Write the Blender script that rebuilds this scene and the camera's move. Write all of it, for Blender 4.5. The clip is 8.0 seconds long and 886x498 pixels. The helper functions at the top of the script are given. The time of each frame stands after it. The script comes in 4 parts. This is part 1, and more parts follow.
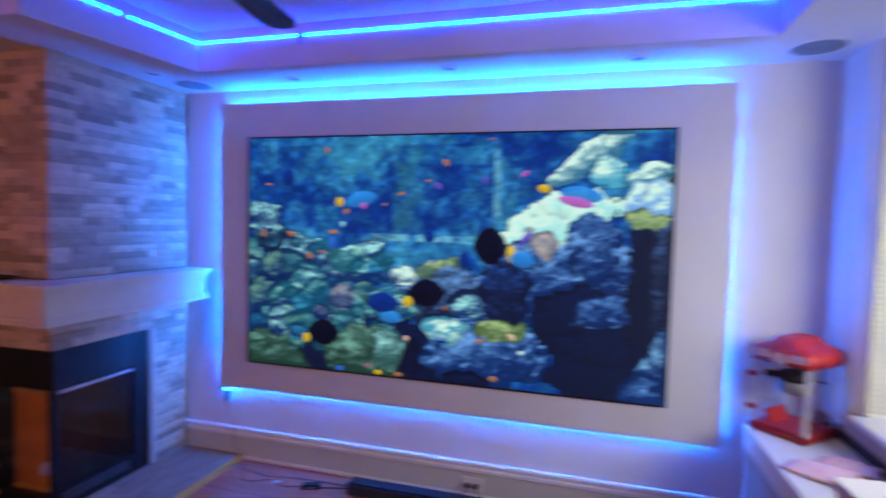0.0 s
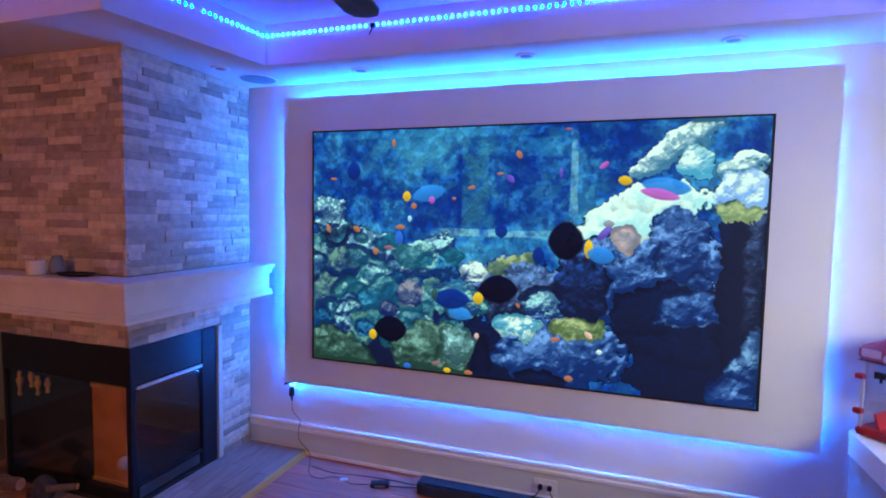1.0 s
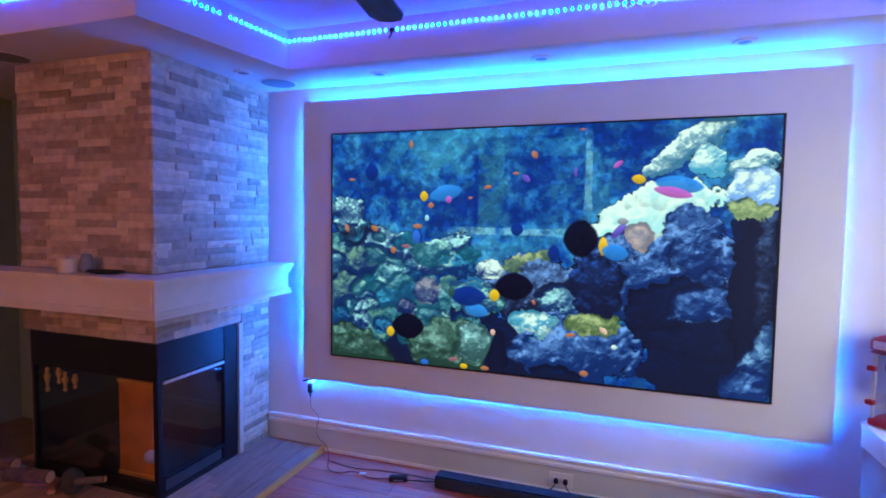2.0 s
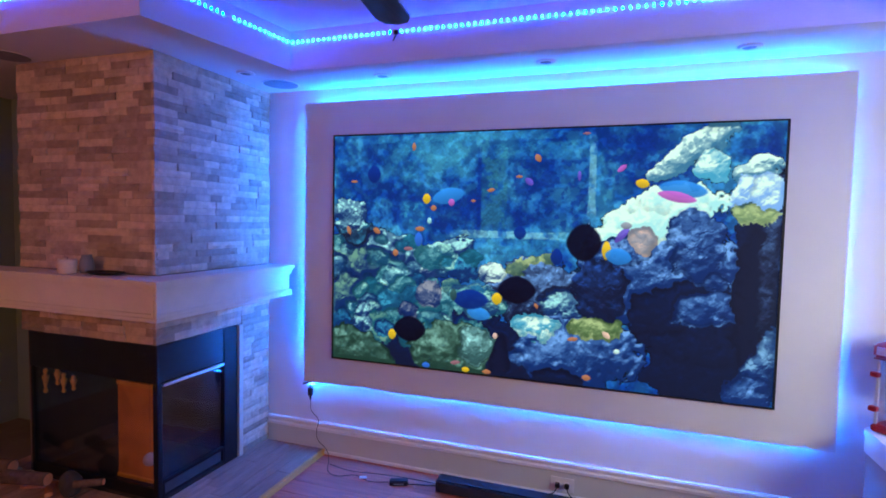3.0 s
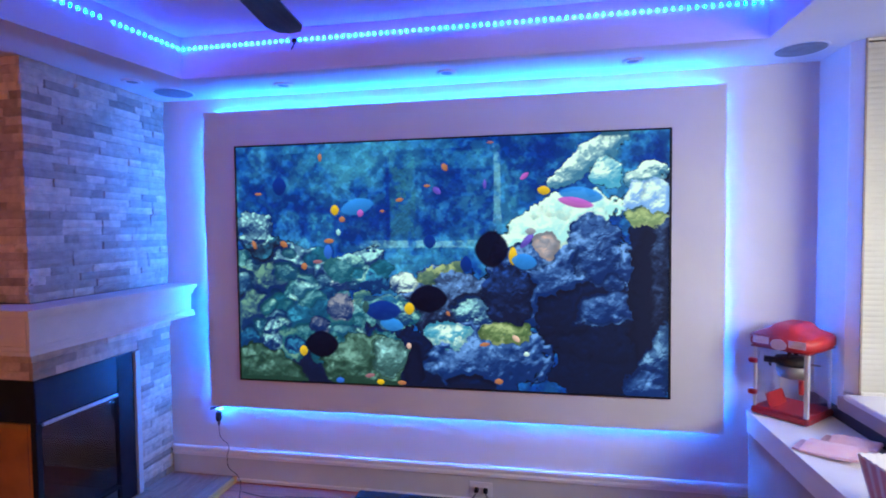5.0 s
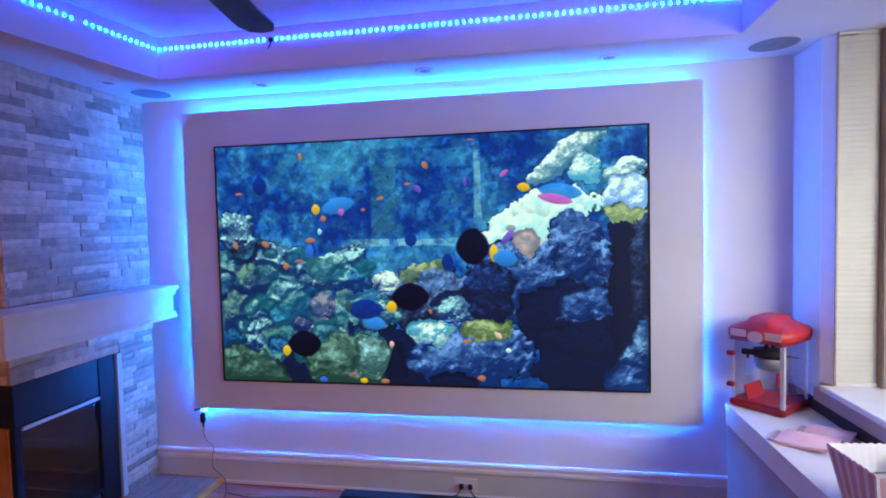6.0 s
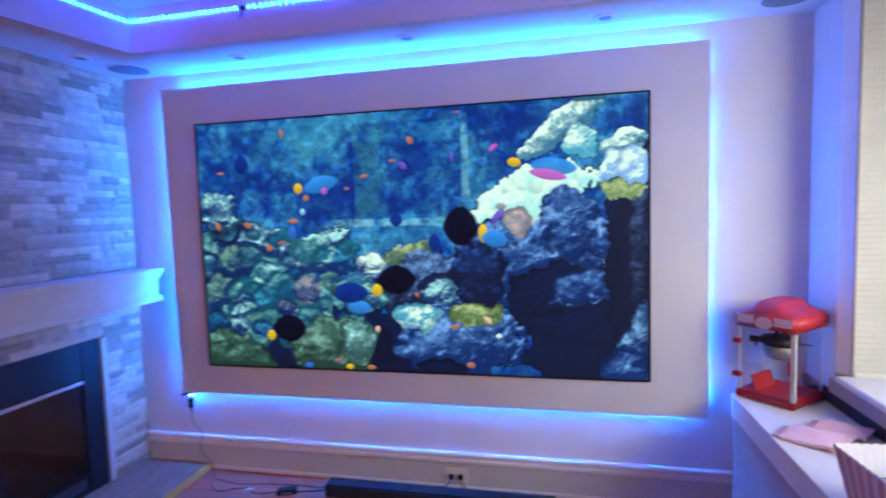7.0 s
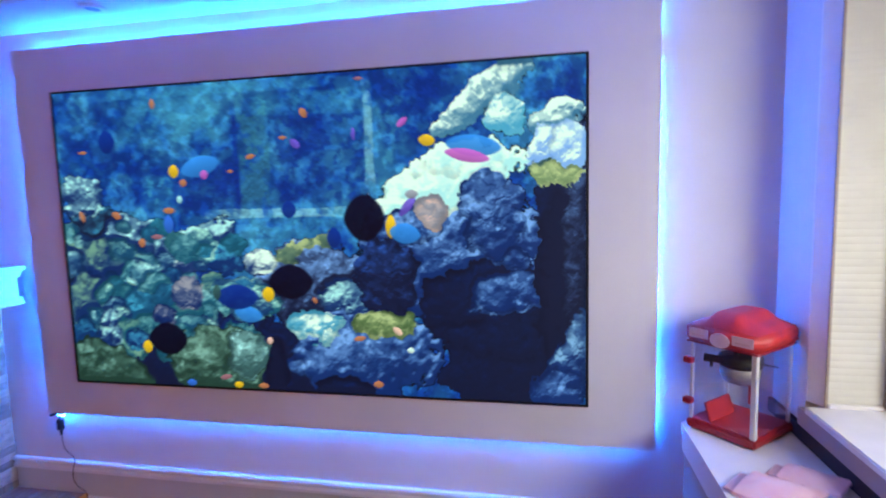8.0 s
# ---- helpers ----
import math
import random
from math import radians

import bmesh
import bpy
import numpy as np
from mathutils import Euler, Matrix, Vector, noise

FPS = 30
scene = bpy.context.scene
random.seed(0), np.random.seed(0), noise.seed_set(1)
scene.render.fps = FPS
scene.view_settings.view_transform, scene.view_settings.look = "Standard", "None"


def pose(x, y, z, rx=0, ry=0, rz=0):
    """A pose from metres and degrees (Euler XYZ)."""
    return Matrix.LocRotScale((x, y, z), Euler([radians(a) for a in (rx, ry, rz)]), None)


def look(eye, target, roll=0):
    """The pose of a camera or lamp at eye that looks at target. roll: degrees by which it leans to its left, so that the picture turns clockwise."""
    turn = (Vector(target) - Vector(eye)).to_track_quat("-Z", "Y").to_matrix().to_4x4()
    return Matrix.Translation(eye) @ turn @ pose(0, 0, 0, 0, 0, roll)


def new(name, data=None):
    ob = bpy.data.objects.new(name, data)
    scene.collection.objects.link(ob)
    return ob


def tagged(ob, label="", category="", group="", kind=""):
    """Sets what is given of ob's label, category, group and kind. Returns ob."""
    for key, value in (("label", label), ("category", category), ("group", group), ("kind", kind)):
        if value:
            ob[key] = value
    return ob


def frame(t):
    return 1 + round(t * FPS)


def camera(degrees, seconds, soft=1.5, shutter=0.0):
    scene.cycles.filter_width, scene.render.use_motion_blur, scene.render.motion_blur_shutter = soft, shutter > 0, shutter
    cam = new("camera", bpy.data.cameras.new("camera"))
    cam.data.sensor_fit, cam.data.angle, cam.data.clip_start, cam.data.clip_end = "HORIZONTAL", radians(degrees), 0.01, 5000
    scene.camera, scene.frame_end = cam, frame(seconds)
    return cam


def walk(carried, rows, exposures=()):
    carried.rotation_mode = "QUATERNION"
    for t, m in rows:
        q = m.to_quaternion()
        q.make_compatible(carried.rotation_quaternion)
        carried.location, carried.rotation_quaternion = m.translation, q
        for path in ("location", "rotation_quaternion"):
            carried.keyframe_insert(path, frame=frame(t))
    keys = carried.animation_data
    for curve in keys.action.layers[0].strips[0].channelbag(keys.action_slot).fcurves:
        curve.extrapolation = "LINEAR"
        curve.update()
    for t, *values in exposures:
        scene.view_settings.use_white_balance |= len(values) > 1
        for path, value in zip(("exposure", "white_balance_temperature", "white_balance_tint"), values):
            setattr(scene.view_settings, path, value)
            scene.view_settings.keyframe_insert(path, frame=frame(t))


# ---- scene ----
cam = camera(81.1, 8.0, soft=1.8, shutter=0.9)
PATH = [
    (0, (0.047, -0.046, 1.637), (-0.484, 1.88, 1.534), 1.4),
    (0.1, (0.010, -0.039, 1.637), (-0.580, 1.869, 1.532), 1.2),
    (0.2, (-0.027, -0.025, 1.635), (-0.652, 1.872, 1.532), 0.9),
    (0.3, (-0.060, -0.017, 1.633), (-0.697, 1.876, 1.530), 0.6),
    (0.5, (-0.121, -0.005, 1.632), (-0.782, 1.879, 1.528), 0.5),
    (0.7, (-0.173, -0.006, 1.636), (-0.817, 1.885, 1.532), 1.7),
    (1, (-0.216, -0.035, 1.642), (-0.844, 1.859, 1.508), 1.0),
    (1.2, (-0.229, -0.055, 1.635), (-0.856, 1.840, 1.502), 0.3),
    (1.5, (-0.233, -0.09, 1.615), (-0.861, 1.804, 1.492), 0.7),
    (2, (-0.263, -0.127, 1.607), (-0.906, 1.763, 1.492), 0.8),
    (2.2, (-0.276, -0.127, 1.608), (-0.920, 1.763, 1.496), 1.1),
    (3.3, (-0.298, -0.129, 1.614), (-0.923, 1.768, 1.508), 1.0),
    (3.5, (-0.3, -0.134, 1.614), (-0.912, 1.767, 1.512), 0.7),
    (4, (-0.311, -0.136, 1.614), (-0.836, 1.791, 1.526), 0.1),
    (4.2, (-0.307, -0.130, 1.620), (-0.784, 1.810, 1.533), 0.0),
    (4.5, (-0.275, -0.118, 1.629), (-0.687, 1.837, 1.545), -0.2),
    (4.7, (-0.24, -0.098, 1.628), (-0.627, 1.863, 1.549), -0.4),
    (5.8, (-0.165, -0.085, 1.632), (-0.494, 1.885, 1.544), -1.0),
    (6, (-0.139, -0.082, 1.632), (-0.476, 1.887, 1.541), -1.4),
    (6.2, (-0.105, -0.059, 1.635), (-0.459, 1.907, 1.540), -1.4),
    (6.5, (-0.043, -0.005, 1.637), (-0.451, 1.948, 1.502), -2.1),
    (6.8, (-0.005, 0.058, 1.620), (-0.460, 1.999, 1.459), -1.9),
    (7, (0.026, 0.108, 1.599), (-0.402, 2.056, 1.449), -1.8),
    (7.2, (0.062, 0.188, 1.580), (-0.332, 2.144, 1.434), -1.1),
    (7.4, (0.105, 0.294, 1.568), (-0.260, 2.254, 1.413), -0.7),
    (7.5, (0.134, 0.346, 1.565), (-0.214, 2.309, 1.406), 0.5),
    (7.7, (0.192, 0.459, 1.572), (-0.161, 2.421, 1.417), -0.2),
    (7.9, (0.258, 0.574, 1.583), (-0.105, 2.533, 1.400), -1.1),
    (8, (0.295, 0.639, 1.59), (-0.087, 2.592, 1.393), -1.5),
]
EXPOSURE = [(0, -0.25, 6150, 10), (0.3, -0.12, 6150, 10), (1.5, -0.06, 6150, 10), (4.5, -0.06, 6200, 10), (6.5, -0.06, 6250, 10), (8, -0.03, 6420, 10)]
walk(cam, [(t, look(eye, target, roll)) for t, eye, target, roll in PATH], EXPOSURE)

# ---- world and large lights ----
world = bpy.data.worlds.new("world")
scene.world = world
world.use_nodes = True
wn = world.node_tree
sky = wn.nodes.new("ShaderNodeTexSky")
sky.sky_type = "NISHITA"
sky.sun_disc = False
sky.sun_elevation, sky.sun_rotation = radians(20), radians(100)
wn.links.new(sky.outputs[0], wn.nodes["Background"].inputs[0])
wn.nodes["Background"].inputs[1].default_value = 0.05


def area_lamp(name, m, sx, sy, watts, colour):
    data = bpy.data.lights.new(name, "AREA")
    data.shape, data.size, data.size_y, data.energy, data.color = "RECTANGLE", sx, sy, watts, colour
    ob = new(name, data)
    ob.matrix_world = m
    return ob


def point_lamp(name, place, radius, watts, colour):
    data = bpy.data.lights.new(name, "POINT")
    data.shadow_soft_size, data.energy, data.color = radius, watts, colour
    ob = new(name, data)
    ob.location = place
    return ob


# daylight in the opening of the bay window
day = area_lamp("bay_window_daylight", look((2.02, 1.15, 1.80), (0.55, 2.76, 1.05)), 1.2, 0.85, 20.5, (0.98, 0.98, 0.95))
day.data.spread = radians(112)
# unseen warm bulb in the back of the room, added to light the chimney front
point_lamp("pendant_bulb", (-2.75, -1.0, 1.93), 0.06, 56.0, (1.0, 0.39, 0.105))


# ---- materials ----
def shader(name, base, rough=0.6, metal=0.0, vary=0.12, scale=6.0, fine=90.0, bump=0.1, per_object=0.0, tint=None, spec=0.5, stretch=(1, 1, 1)):
    """A surface with broad and fine variation, in metres."""
    mat = bpy.data.materials.new(name)
    mat.use_nodes = True
    n, l = mat.node_tree.nodes, mat.node_tree.links
    b = n["Principled BSDF"]
    geo = n.new("ShaderNodeNewGeometry")
    mapping = n.new("ShaderNodeMapping")
    mapping.inputs["Scale"].default_value = stretch
    l.new(geo.outputs["Position"], mapping.inputs[0])
    broad, grain = n.new("ShaderNodeTexNoise"), n.new("ShaderNodeTexNoise")
    broad.inputs["Scale"].default_value, broad.inputs["Detail"].default_value = scale, 4
    grain.inputs["Scale"].default_value, grain.inputs["Detail"].default_value = fine, 3
    l.new(mapping.outputs[0], broad.inputs[0])
    l.new(mapping.outputs[0], grain.inputs[0])
    mix = n.new("ShaderNodeMix")
    mix.data_type = "RGBA"
    other = tint or tuple(c * (1 - 2.2 * vary) for c in base)
    mix.inputs[6].default_value = (*base, 1)
    mix.inputs[7].default_value = (*other, 1)
    add = n.new("ShaderNodeMath")
    add.operation = "MULTIPLY_ADD"
    l.new(grain.outputs[0], add.inputs[0])
    add.inputs[1].default_value = 0.35
    l.new(broad.outputs[0], add.inputs[2])
    ramp = n.new("ShaderNodeMapRange")
    ramp.inputs[1].default_value, ramp.inputs[2].default_value = 0.45, 0.95
    l.new(add.outputs[0], ramp.inputs[0])
    l.new(ramp.outputs[0], mix.inputs[0])
    colour = mix.outputs[2]
    if per_object:
        info = n.new("ShaderNodeObjectInfo")
        hsv = n.new("ShaderNodeHueSaturation")
        value = n.new("ShaderNodeMapRange")
        value.inputs[3].default_value, value.inputs[4].default_value = 1 - per_object, 1 + per_object
        l.new(info.outputs["Random"], value.inputs[0])
        l.new(value.outputs[0], hsv.inputs["Value"])
        l.new(colour, hsv.inputs["Color"])
        colour = hsv.outputs[0]
    l.new(colour, b.inputs["Base Color"])
    b.inputs["Metallic"].default_value = metal
    b.inputs["Specular IOR Level"].default_value = spec
    r = n.new("ShaderNodeMapRange")
    r.inputs[3].default_value, r.inputs[4].default_value = max(rough - 0.08, 0.02), min(rough + 0.1, 1)
    l.new(broad.outputs[0], r.inputs[0])
    l.new(r.outputs[0], b.inputs["Roughness"])
    if bump:
        bn = n.new("ShaderNodeBump")
        bn.inputs["Strength"].default_value, bn.inputs["Distance"].default_value = bump, 0.004
        l.new(grain.outputs[0], bn.inputs["Height"])
        l.new(bn.outputs[0], b.inputs["Normal"])
    return mat


def islands(mat, amount):
    """Lets each joined piece of a mesh take its own brightness."""
    n, l = mat.node_tree.nodes, mat.node_tree.links
    b = n["Principled BSDF"]
    old = b.inputs["Base Color"].links[0].from_socket
    geo, hsv, value = n.new("ShaderNodeNewGeometry"), n.new("ShaderNodeHueSaturation"), n.new("ShaderNodeMapRange")
    value.inputs[3].default_value, value.inputs[4].default_value = 1 - amount, 1 + amount
    l.new(geo.outputs["Random Per Island"], value.inputs[0])
    l.new(value.outputs[0], hsv.inputs["Value"])
    l.new(old, hsv.inputs["Color"])
    l.new(hsv.outputs[0], b.inputs["Base Color"])
    return mat


def glow(name, colour, strength):
    mat = bpy.data.materials.new(name)
    mat.use_nodes = True
    n = mat.node_tree.nodes
    b = n["Principled BSDF"]
    b.inputs["Base Color"].default_value = (0.5, 0.5, 0.5, 1)
    b.inputs["Emission Color"].default_value = (*colour, 1)
    b.inputs["Emission Strength"].default_value = strength
    return mat


def glass(name, tint=(1, 1, 1), rough=0.02, clear=True):
    """A thin pane: clear with a gloss that grows at grazing angles."""
    mat = bpy.data.materials.new(name)
    mat.use_nodes = True
    n, l = mat.node_tree.nodes, mat.node_tree.links
    n.remove(n["Principled BSDF"])
    see, shine, mix, weight, power = n.new("ShaderNodeBsdfTransparent"), n.new("ShaderNodeBsdfGlossy"), n.new("ShaderNodeMixShader"), n.new("ShaderNodeLayerWeight"), n.new("ShaderNodeMath")
    see.inputs[0].default_value = (*tint, 1)
    shine.inputs["Roughness"].default_value = rough
    weight.inputs[0].default_value = 0.5
    power.operation = "POWER"
    power.inputs[1].default_value = 3.0
    gain = n.new("ShaderNodeMath")
    gain.operation = "MULTIPLY_ADD"
    gain.inputs[1].default_value, gain.inputs[2].default_value = 0.7, 0.035
    l.new(weight.outputs["Facing"], power.inputs[0])
    l.new(power.outputs[0], gain.inputs[0])
    l.new(gain.outputs[0], mix.inputs[0])
    l.new(see.outputs[0], mix.inputs[1])
    l.new(shine.outputs[0], mix.inputs[2])
    l.new(mix.outputs[0], n["Material Output"].inputs[0])
    return mat


BLUE_LIGHT = (0.010, 0.175, 1.0)
paint = shader("lavender_white_paint", (0.72, 0.71, 0.745), 0.75, vary=0.05, scale=2.5, fine=160, bump=0.12)
paint_low = shader("beige_paint", (0.60, 0.60, 0.55), 0.7, vary=0.06, scale=3, fine=150, bump=0.12)
green_paint = shader("sage_paint", (0.22, 0.31, 0.25), 0.8, vary=0.06, scale=2.5, fine=150)
ceiling_paint = shader("ceiling_paint", (0.66, 0.645, 0.67), 0.85, vary=0.05, scale=2, fine=120, bump=0.2)
panel_paint = shader("panel_paint", (0.62, 0.605, 0.61), 0.6, vary=0.04, scale=3, fine=220, bump=0.1)
trim_paint = shader("white_trim_paint", (0.82, 0.81, 0.80), 0.4, vary=0.05, scale=5, fine=120, bump=0.06)
mantel_paint = shader("mantel_paint", (0.70, 0.64, 0.58), 0.45, vary=0.07, scale=6, fine=110, bump=0.08)
ledge_paint = shader("ledge_white_paint", (0.80, 0.79, 0.77), 0.35, vary=0.05, scale=7, fine=140, bump=0.05)
# even mauve-grey for ledge side and sill apron, darker than the white boards
ledge_side = shader("ledge_side_mauve", (0.42, 0.33, 0.33), 0.7, vary=0.08, scale=5, fine=120)
stone = shader("split_stone", (0.54, 0.415, 0.31), 0.85, vary=0.16, scale=22, fine=140, bump=0.5, per_object=0.36, tint=(0.35, 0.265, 0.20))
stone_rest = islands(shader("split_stone_joined", (0.54, 0.415, 0.31), 0.85, vary=0.16, scale=22, fine=140, bump=0.7, tint=(0.35, 0.265, 0.20)), 0.42)
mortar = shader("dark_mortar", (0.16, 0.13, 0.11), 0.95, vary=0.1)
floor_wood = shader("red_brown_laminate", (0.54, 0.135, 0.08), 0.38, spec=0.4, vary=0.2, scale=5, fine=60, bump=0.05, per_object=0.16, stretch=(1.0, 9.0, 1.0))
hearth_tile = shader("grey_brown_plank_tile", (0.42, 0.245, 0.18), 0.5, vary=0.2, scale=7, fine=70, bump=0.15, per_object=0.22, stretch=(8.0, 1.0, 1.0))
nosing_wood = shader("yellow_wood", (0.70, 0.36, 0.08), 0.5, vary=0.15, scale=8, fine=80, stretch=(1, 0.2, 1))
black_metal = shader("black_metal", (0.007, 0.007, 0.008), 0.55, spec=0.25, vary=0.2, scale=9, fine=120, bump=0.05)
black_enamel = shader("black_enamel", (0.012, 0.011, 0.011), 0.36, spec=0.3, vary=0.2, scale=9, fine=120, bump=0.03)
grey_enamel = shader("grey_enamel", (0.045, 0.045, 0.05), 0.4, vary=0.2, scale=9, fine=120, bump=0.03)
soot = shader("sooty_firebrick", (0.03, 0.024, 0.02), 0.9, vary=0.3, scale=9, fine=60, bump=0.4)
# brass tone, also the colour of the reflections modelled behind the fire glass
brass = shader("brass_and_reflection", (0.95, 0.50, 0.06), 0.4, 0.1, vary=0.2, scale=10, fine=120, bump=0.05)
# warm reflection in the front glass, put into a sheet's colour
reflection_sheet = shader("copper_brown_reflection", (0.92, 0.36, 0.05), 0.5, 0.05, vary=0.25, scale=5, fine=60, bump=0.05)
steel = shader("brushed_steel", (0.62, 0.62, 0.62), 0.3, 1.0, vary=0.1, scale=12, fine=200, bump=0.04)
dull_steel = shader("dull_steel", (0.34, 0.32, 0.30), 0.55, 0.6, vary=0.15, scale=14, fine=160, bump=0.05)
silver_paint = shader("silver_paint", (0.66, 0.66, 0.64), 0.35, 0.25, vary=0.06, scale=12, fine=150, bump=0.03)
beige_metal = shader("beige_strip", (0.55, 0.50, 0.42), 0.6, vary=0.08, scale=9, fine=90)
black_plastic = shader("black_plastic", (0.012, 0.012, 0.013), 0.5, spec=0.25, vary=0.15, scale=14, fine=220, bump=0.08)
black_cloth = shader("black_speaker_cloth", (0.02, 0.02, 0.022), 0.85, vary=0.15, scale=14, fine=500, bump=0.3)
grille_grey = shader("grey_grille", (0.20, 0.20, 0.21), 0.7, vary=0.1, scale=20, fine=400, bump=0.4)
white_plastic = shader("white_plastic", (0.74, 0.72, 0.68), 0.4, vary=0.05, scale=12, fine=200, bump=0.03)
red_plastic = shader("red_plastic", (0.55, 0.028, 0.03), 0.48, vary=0.12, scale=9, fine=160, bump=0.03)
red_deep = shader("dark_red_plastic", (0.36, 0.016, 0.02), 0.3, vary=0.12, scale=9, fine=160, bump=0.03)
pale_decal = shader("pale_pink_decal", (0.72, 0.50, 0.52), 0.4, vary=0.08, scale=30, fine=200, bump=0.0)
pink_paper = shader("pink_printed_paper", (0.84, 0.47, 0.46), 0.8, vary=0.14, scale=16, fine=120, bump=0.15, tint=(0.84, 0.60, 0.58))
white_card = shader("white_card", (0.82, 0.80, 0.79), 0.7, vary=0.04, scale=14, fine=160, bump=0.05)
red_print = shader("faded_red_print", (0.74, 0.45, 0.45), 0.7, vary=0.15, scale=20, fine=140, bump=0.04)
dark_line = shader("dark_print", (0.10, 0.09, 0.09), 0.7)
blind_cloth = shader("cream_blind_cloth", (0.60, 0.585, 0.49), 0.85, vary=0.05, scale=9, fine=260, bump=0.12)
brown_frame = shader("taupe_frame", (0.30, 0.23, 0.19), 0.6, vary=0.1, scale=6, fine=120)
# near-black navy that imitates shade in the gap under the sill
shadow_gap = shader("gap_shade_navy", (0.015, 0.015, 0.03), 0.7, vary=0.1)
candle_wax = shader("cream_wax", (0.72, 0.60, 0.45), 0.55, vary=0.1, scale=30, fine=160, bump=0.1)
fan_wood = shader("dark_walnut", (0.05, 0.028, 0.022), 0.5, vary=0.2, scale=5, fine=60, stretch=(6, 1, 1))
log_bark = shader("log_bark", (0.16, 0.10, 0.065), 0.95, vary=0.3, scale=18, fine=70, bump=0.9)
log_cut = shader("cut_log_wood", (0.62, 0.26, 0.12), 0.8, vary=0.15, scale=14, fine=90, bump=0.2)
ash_stone = shader("grey_stone", (0.055, 0.05, 0.05), 0.95, vary=0.2, scale=14, fine=80, bump=0.6)
pale_stone = shader("pale_stone", (0.24, 0.20, 0.17), 0.95, vary=0.2, scale=14, fine=80, bump=0.6)
clear_pane = glass("clear_acrylic", (0.97, 0.97, 0.98))
fire_glass = glass("smoked_fire_glass", (0.93, 0.91, 0.89), 0.04)
led_glow = glow("blue_led_glow", BLUE_LIGHT, 345.0)
led_dot_glow = glow("blue_led_dot_glow", (0.004, 0.065, 1.0), 310.0)
led_glow_side = glow("blue_led_glow_side", BLUE_LIGHT, 420.0)


# ---- mesh helpers ----
def box(bm, x0, x1, y0, y1, z0, z1, bevel=0.0):
    made = bmesh.ops.create_cube(bm, size=1.0, matrix=Matrix.Translation(((x0 + x1) / 2, (y0 + y1) / 2, (z0 + z1) / 2)) @ Matrix.Diagonal((x1 - x0, y1 - y0, z1 - z0, 1)))
    if bevel:
        edges = list({e for v in made["verts"] for e in v.link_edges})
        bmesh.ops.bevel(bm, geom=edges, offset=bevel, segments=2, affect="EDGES")
    return bm


def boxed(*size, bevel=0.0):
    return box(bmesh.new(), *size, bevel=bevel)


def rod(bm, a, b, r0, r1=None, sides=16):
    a, b = Vector(a), Vector(b)
    m = Matrix.Translation((a + b) / 2) @ (b - a).to_track_quat("Z", "Y").to_matrix().to_4x4()
    bmesh.ops.create_cone(bm, cap_ends=True, segments=sides, radius1=r0, radius2=r0 if r1 is None else r1, depth=(b - a).length, matrix=m)
    return bm


def ball(bm, c, r, squash=(1, 1, 1), seg=20):
    bmesh.ops.create_uvsphere(bm, u_segments=seg, v_segments=seg // 2, radius=r, matrix=Matrix.Translation(c) @ Matrix.Diagonal((*squash, 1)))
    return bm


def prism(bm, points, z0, z1):
    """A column with the outline given, from z0 to z1."""
    low = [bm.verts.new((x, y, z0)) for x, y in points]
    top = [bm.verts.new((x, y, z1)) for x, y in points]
    bm.faces.new(low[::-1])
    bm.faces.new(top)
    for i in range(len(points)):
        j = (i + 1) % len(points)
        bm.faces.new((low[i], low[j], top[j], top[i]))
    bmesh.ops.recalc_face_normals(bm, faces=bm.faces)
    return bm


def lathe(bm, profile, centre=(0, 0, 0), sides=28):
    """Turns a profile of (radius, height) round the upright axis."""
    rings = [[bm.verts.new((centre[0] + r * math.cos(6.28319 * k / sides), centre[1] + r * math.sin(6.28319 * k / sides), centre[2] + z)) for k in range(sides)] for r, z in profile]
    for a, b in zip(rings, rings[1:]):
        for k in range(sides):
            bm.faces.new((a[k], a[(k + 1) % sides], b[(k + 1) % sides], b[k]))
    bm.faces.new(rings[0][::-1])
    bm.faces.new(rings[-1])
    bmesh.ops.recalc_face_normals(bm, faces=bm.faces)
    return bm


def finish(name, bm, material, smooth=False):
    data = bpy.data.meshes.new(name)
    bm.to_mesh(data)
    bm.free()
    data.materials.append(material)
    if smooth:
        data.shade_smooth()
    return data


def thing(name, bm, material, label, category, group="", kind="", smooth=False):
    return tagged(new(name, finish(name, bm, material, smooth)), label, category, group, kind)


def holder(name, place, label, category, group="", kind="", turn=0):
    ob = new(name)
    ob.empty_display_size = 0.05
    ob.matrix_world = pose(*place, 0, 0, turn)
    return tagged(ob, label, category, group, kind)


def part(name, bm, material, parent, label="", smooth=False):
    """Links a mesh under its thing; its coordinates are the parent's own."""
    ob = new(name, finish(name, bm, material, smooth))
    ob.parent = parent
    return tagged(ob, label)


def cable(name, points, r, material, label, parent=None):
    data = bpy.data.curves.new(name, "CURVE")
    data.dimensions, data.bevel_depth, data.bevel_resolution, data.resolution_u = "3D", r, 2, 6
    s = data.splines.new("BEZIER")
    s.bezier_points.add(len(points) - 1)
    for p, c in zip(s.bezier_points, points):
        p.co, p.handle_left_type, p.handle_right_type = c, "AUTO", "AUTO"
    tmp = new(name, data)
    mesh = bpy.data.meshes.new_from_object(tmp.evaluated_get(bpy.context.evaluated_depsgraph_get()))
    bpy.data.objects.remove(tmp)
    mesh.name = name
    mesh.materials.clear()
    mesh.materials.append(material)
    ob = new(name, mesh)
    if parent:
        ob.parent = parent
        return tagged(ob, label)
    return tagged(ob, label, "cable")


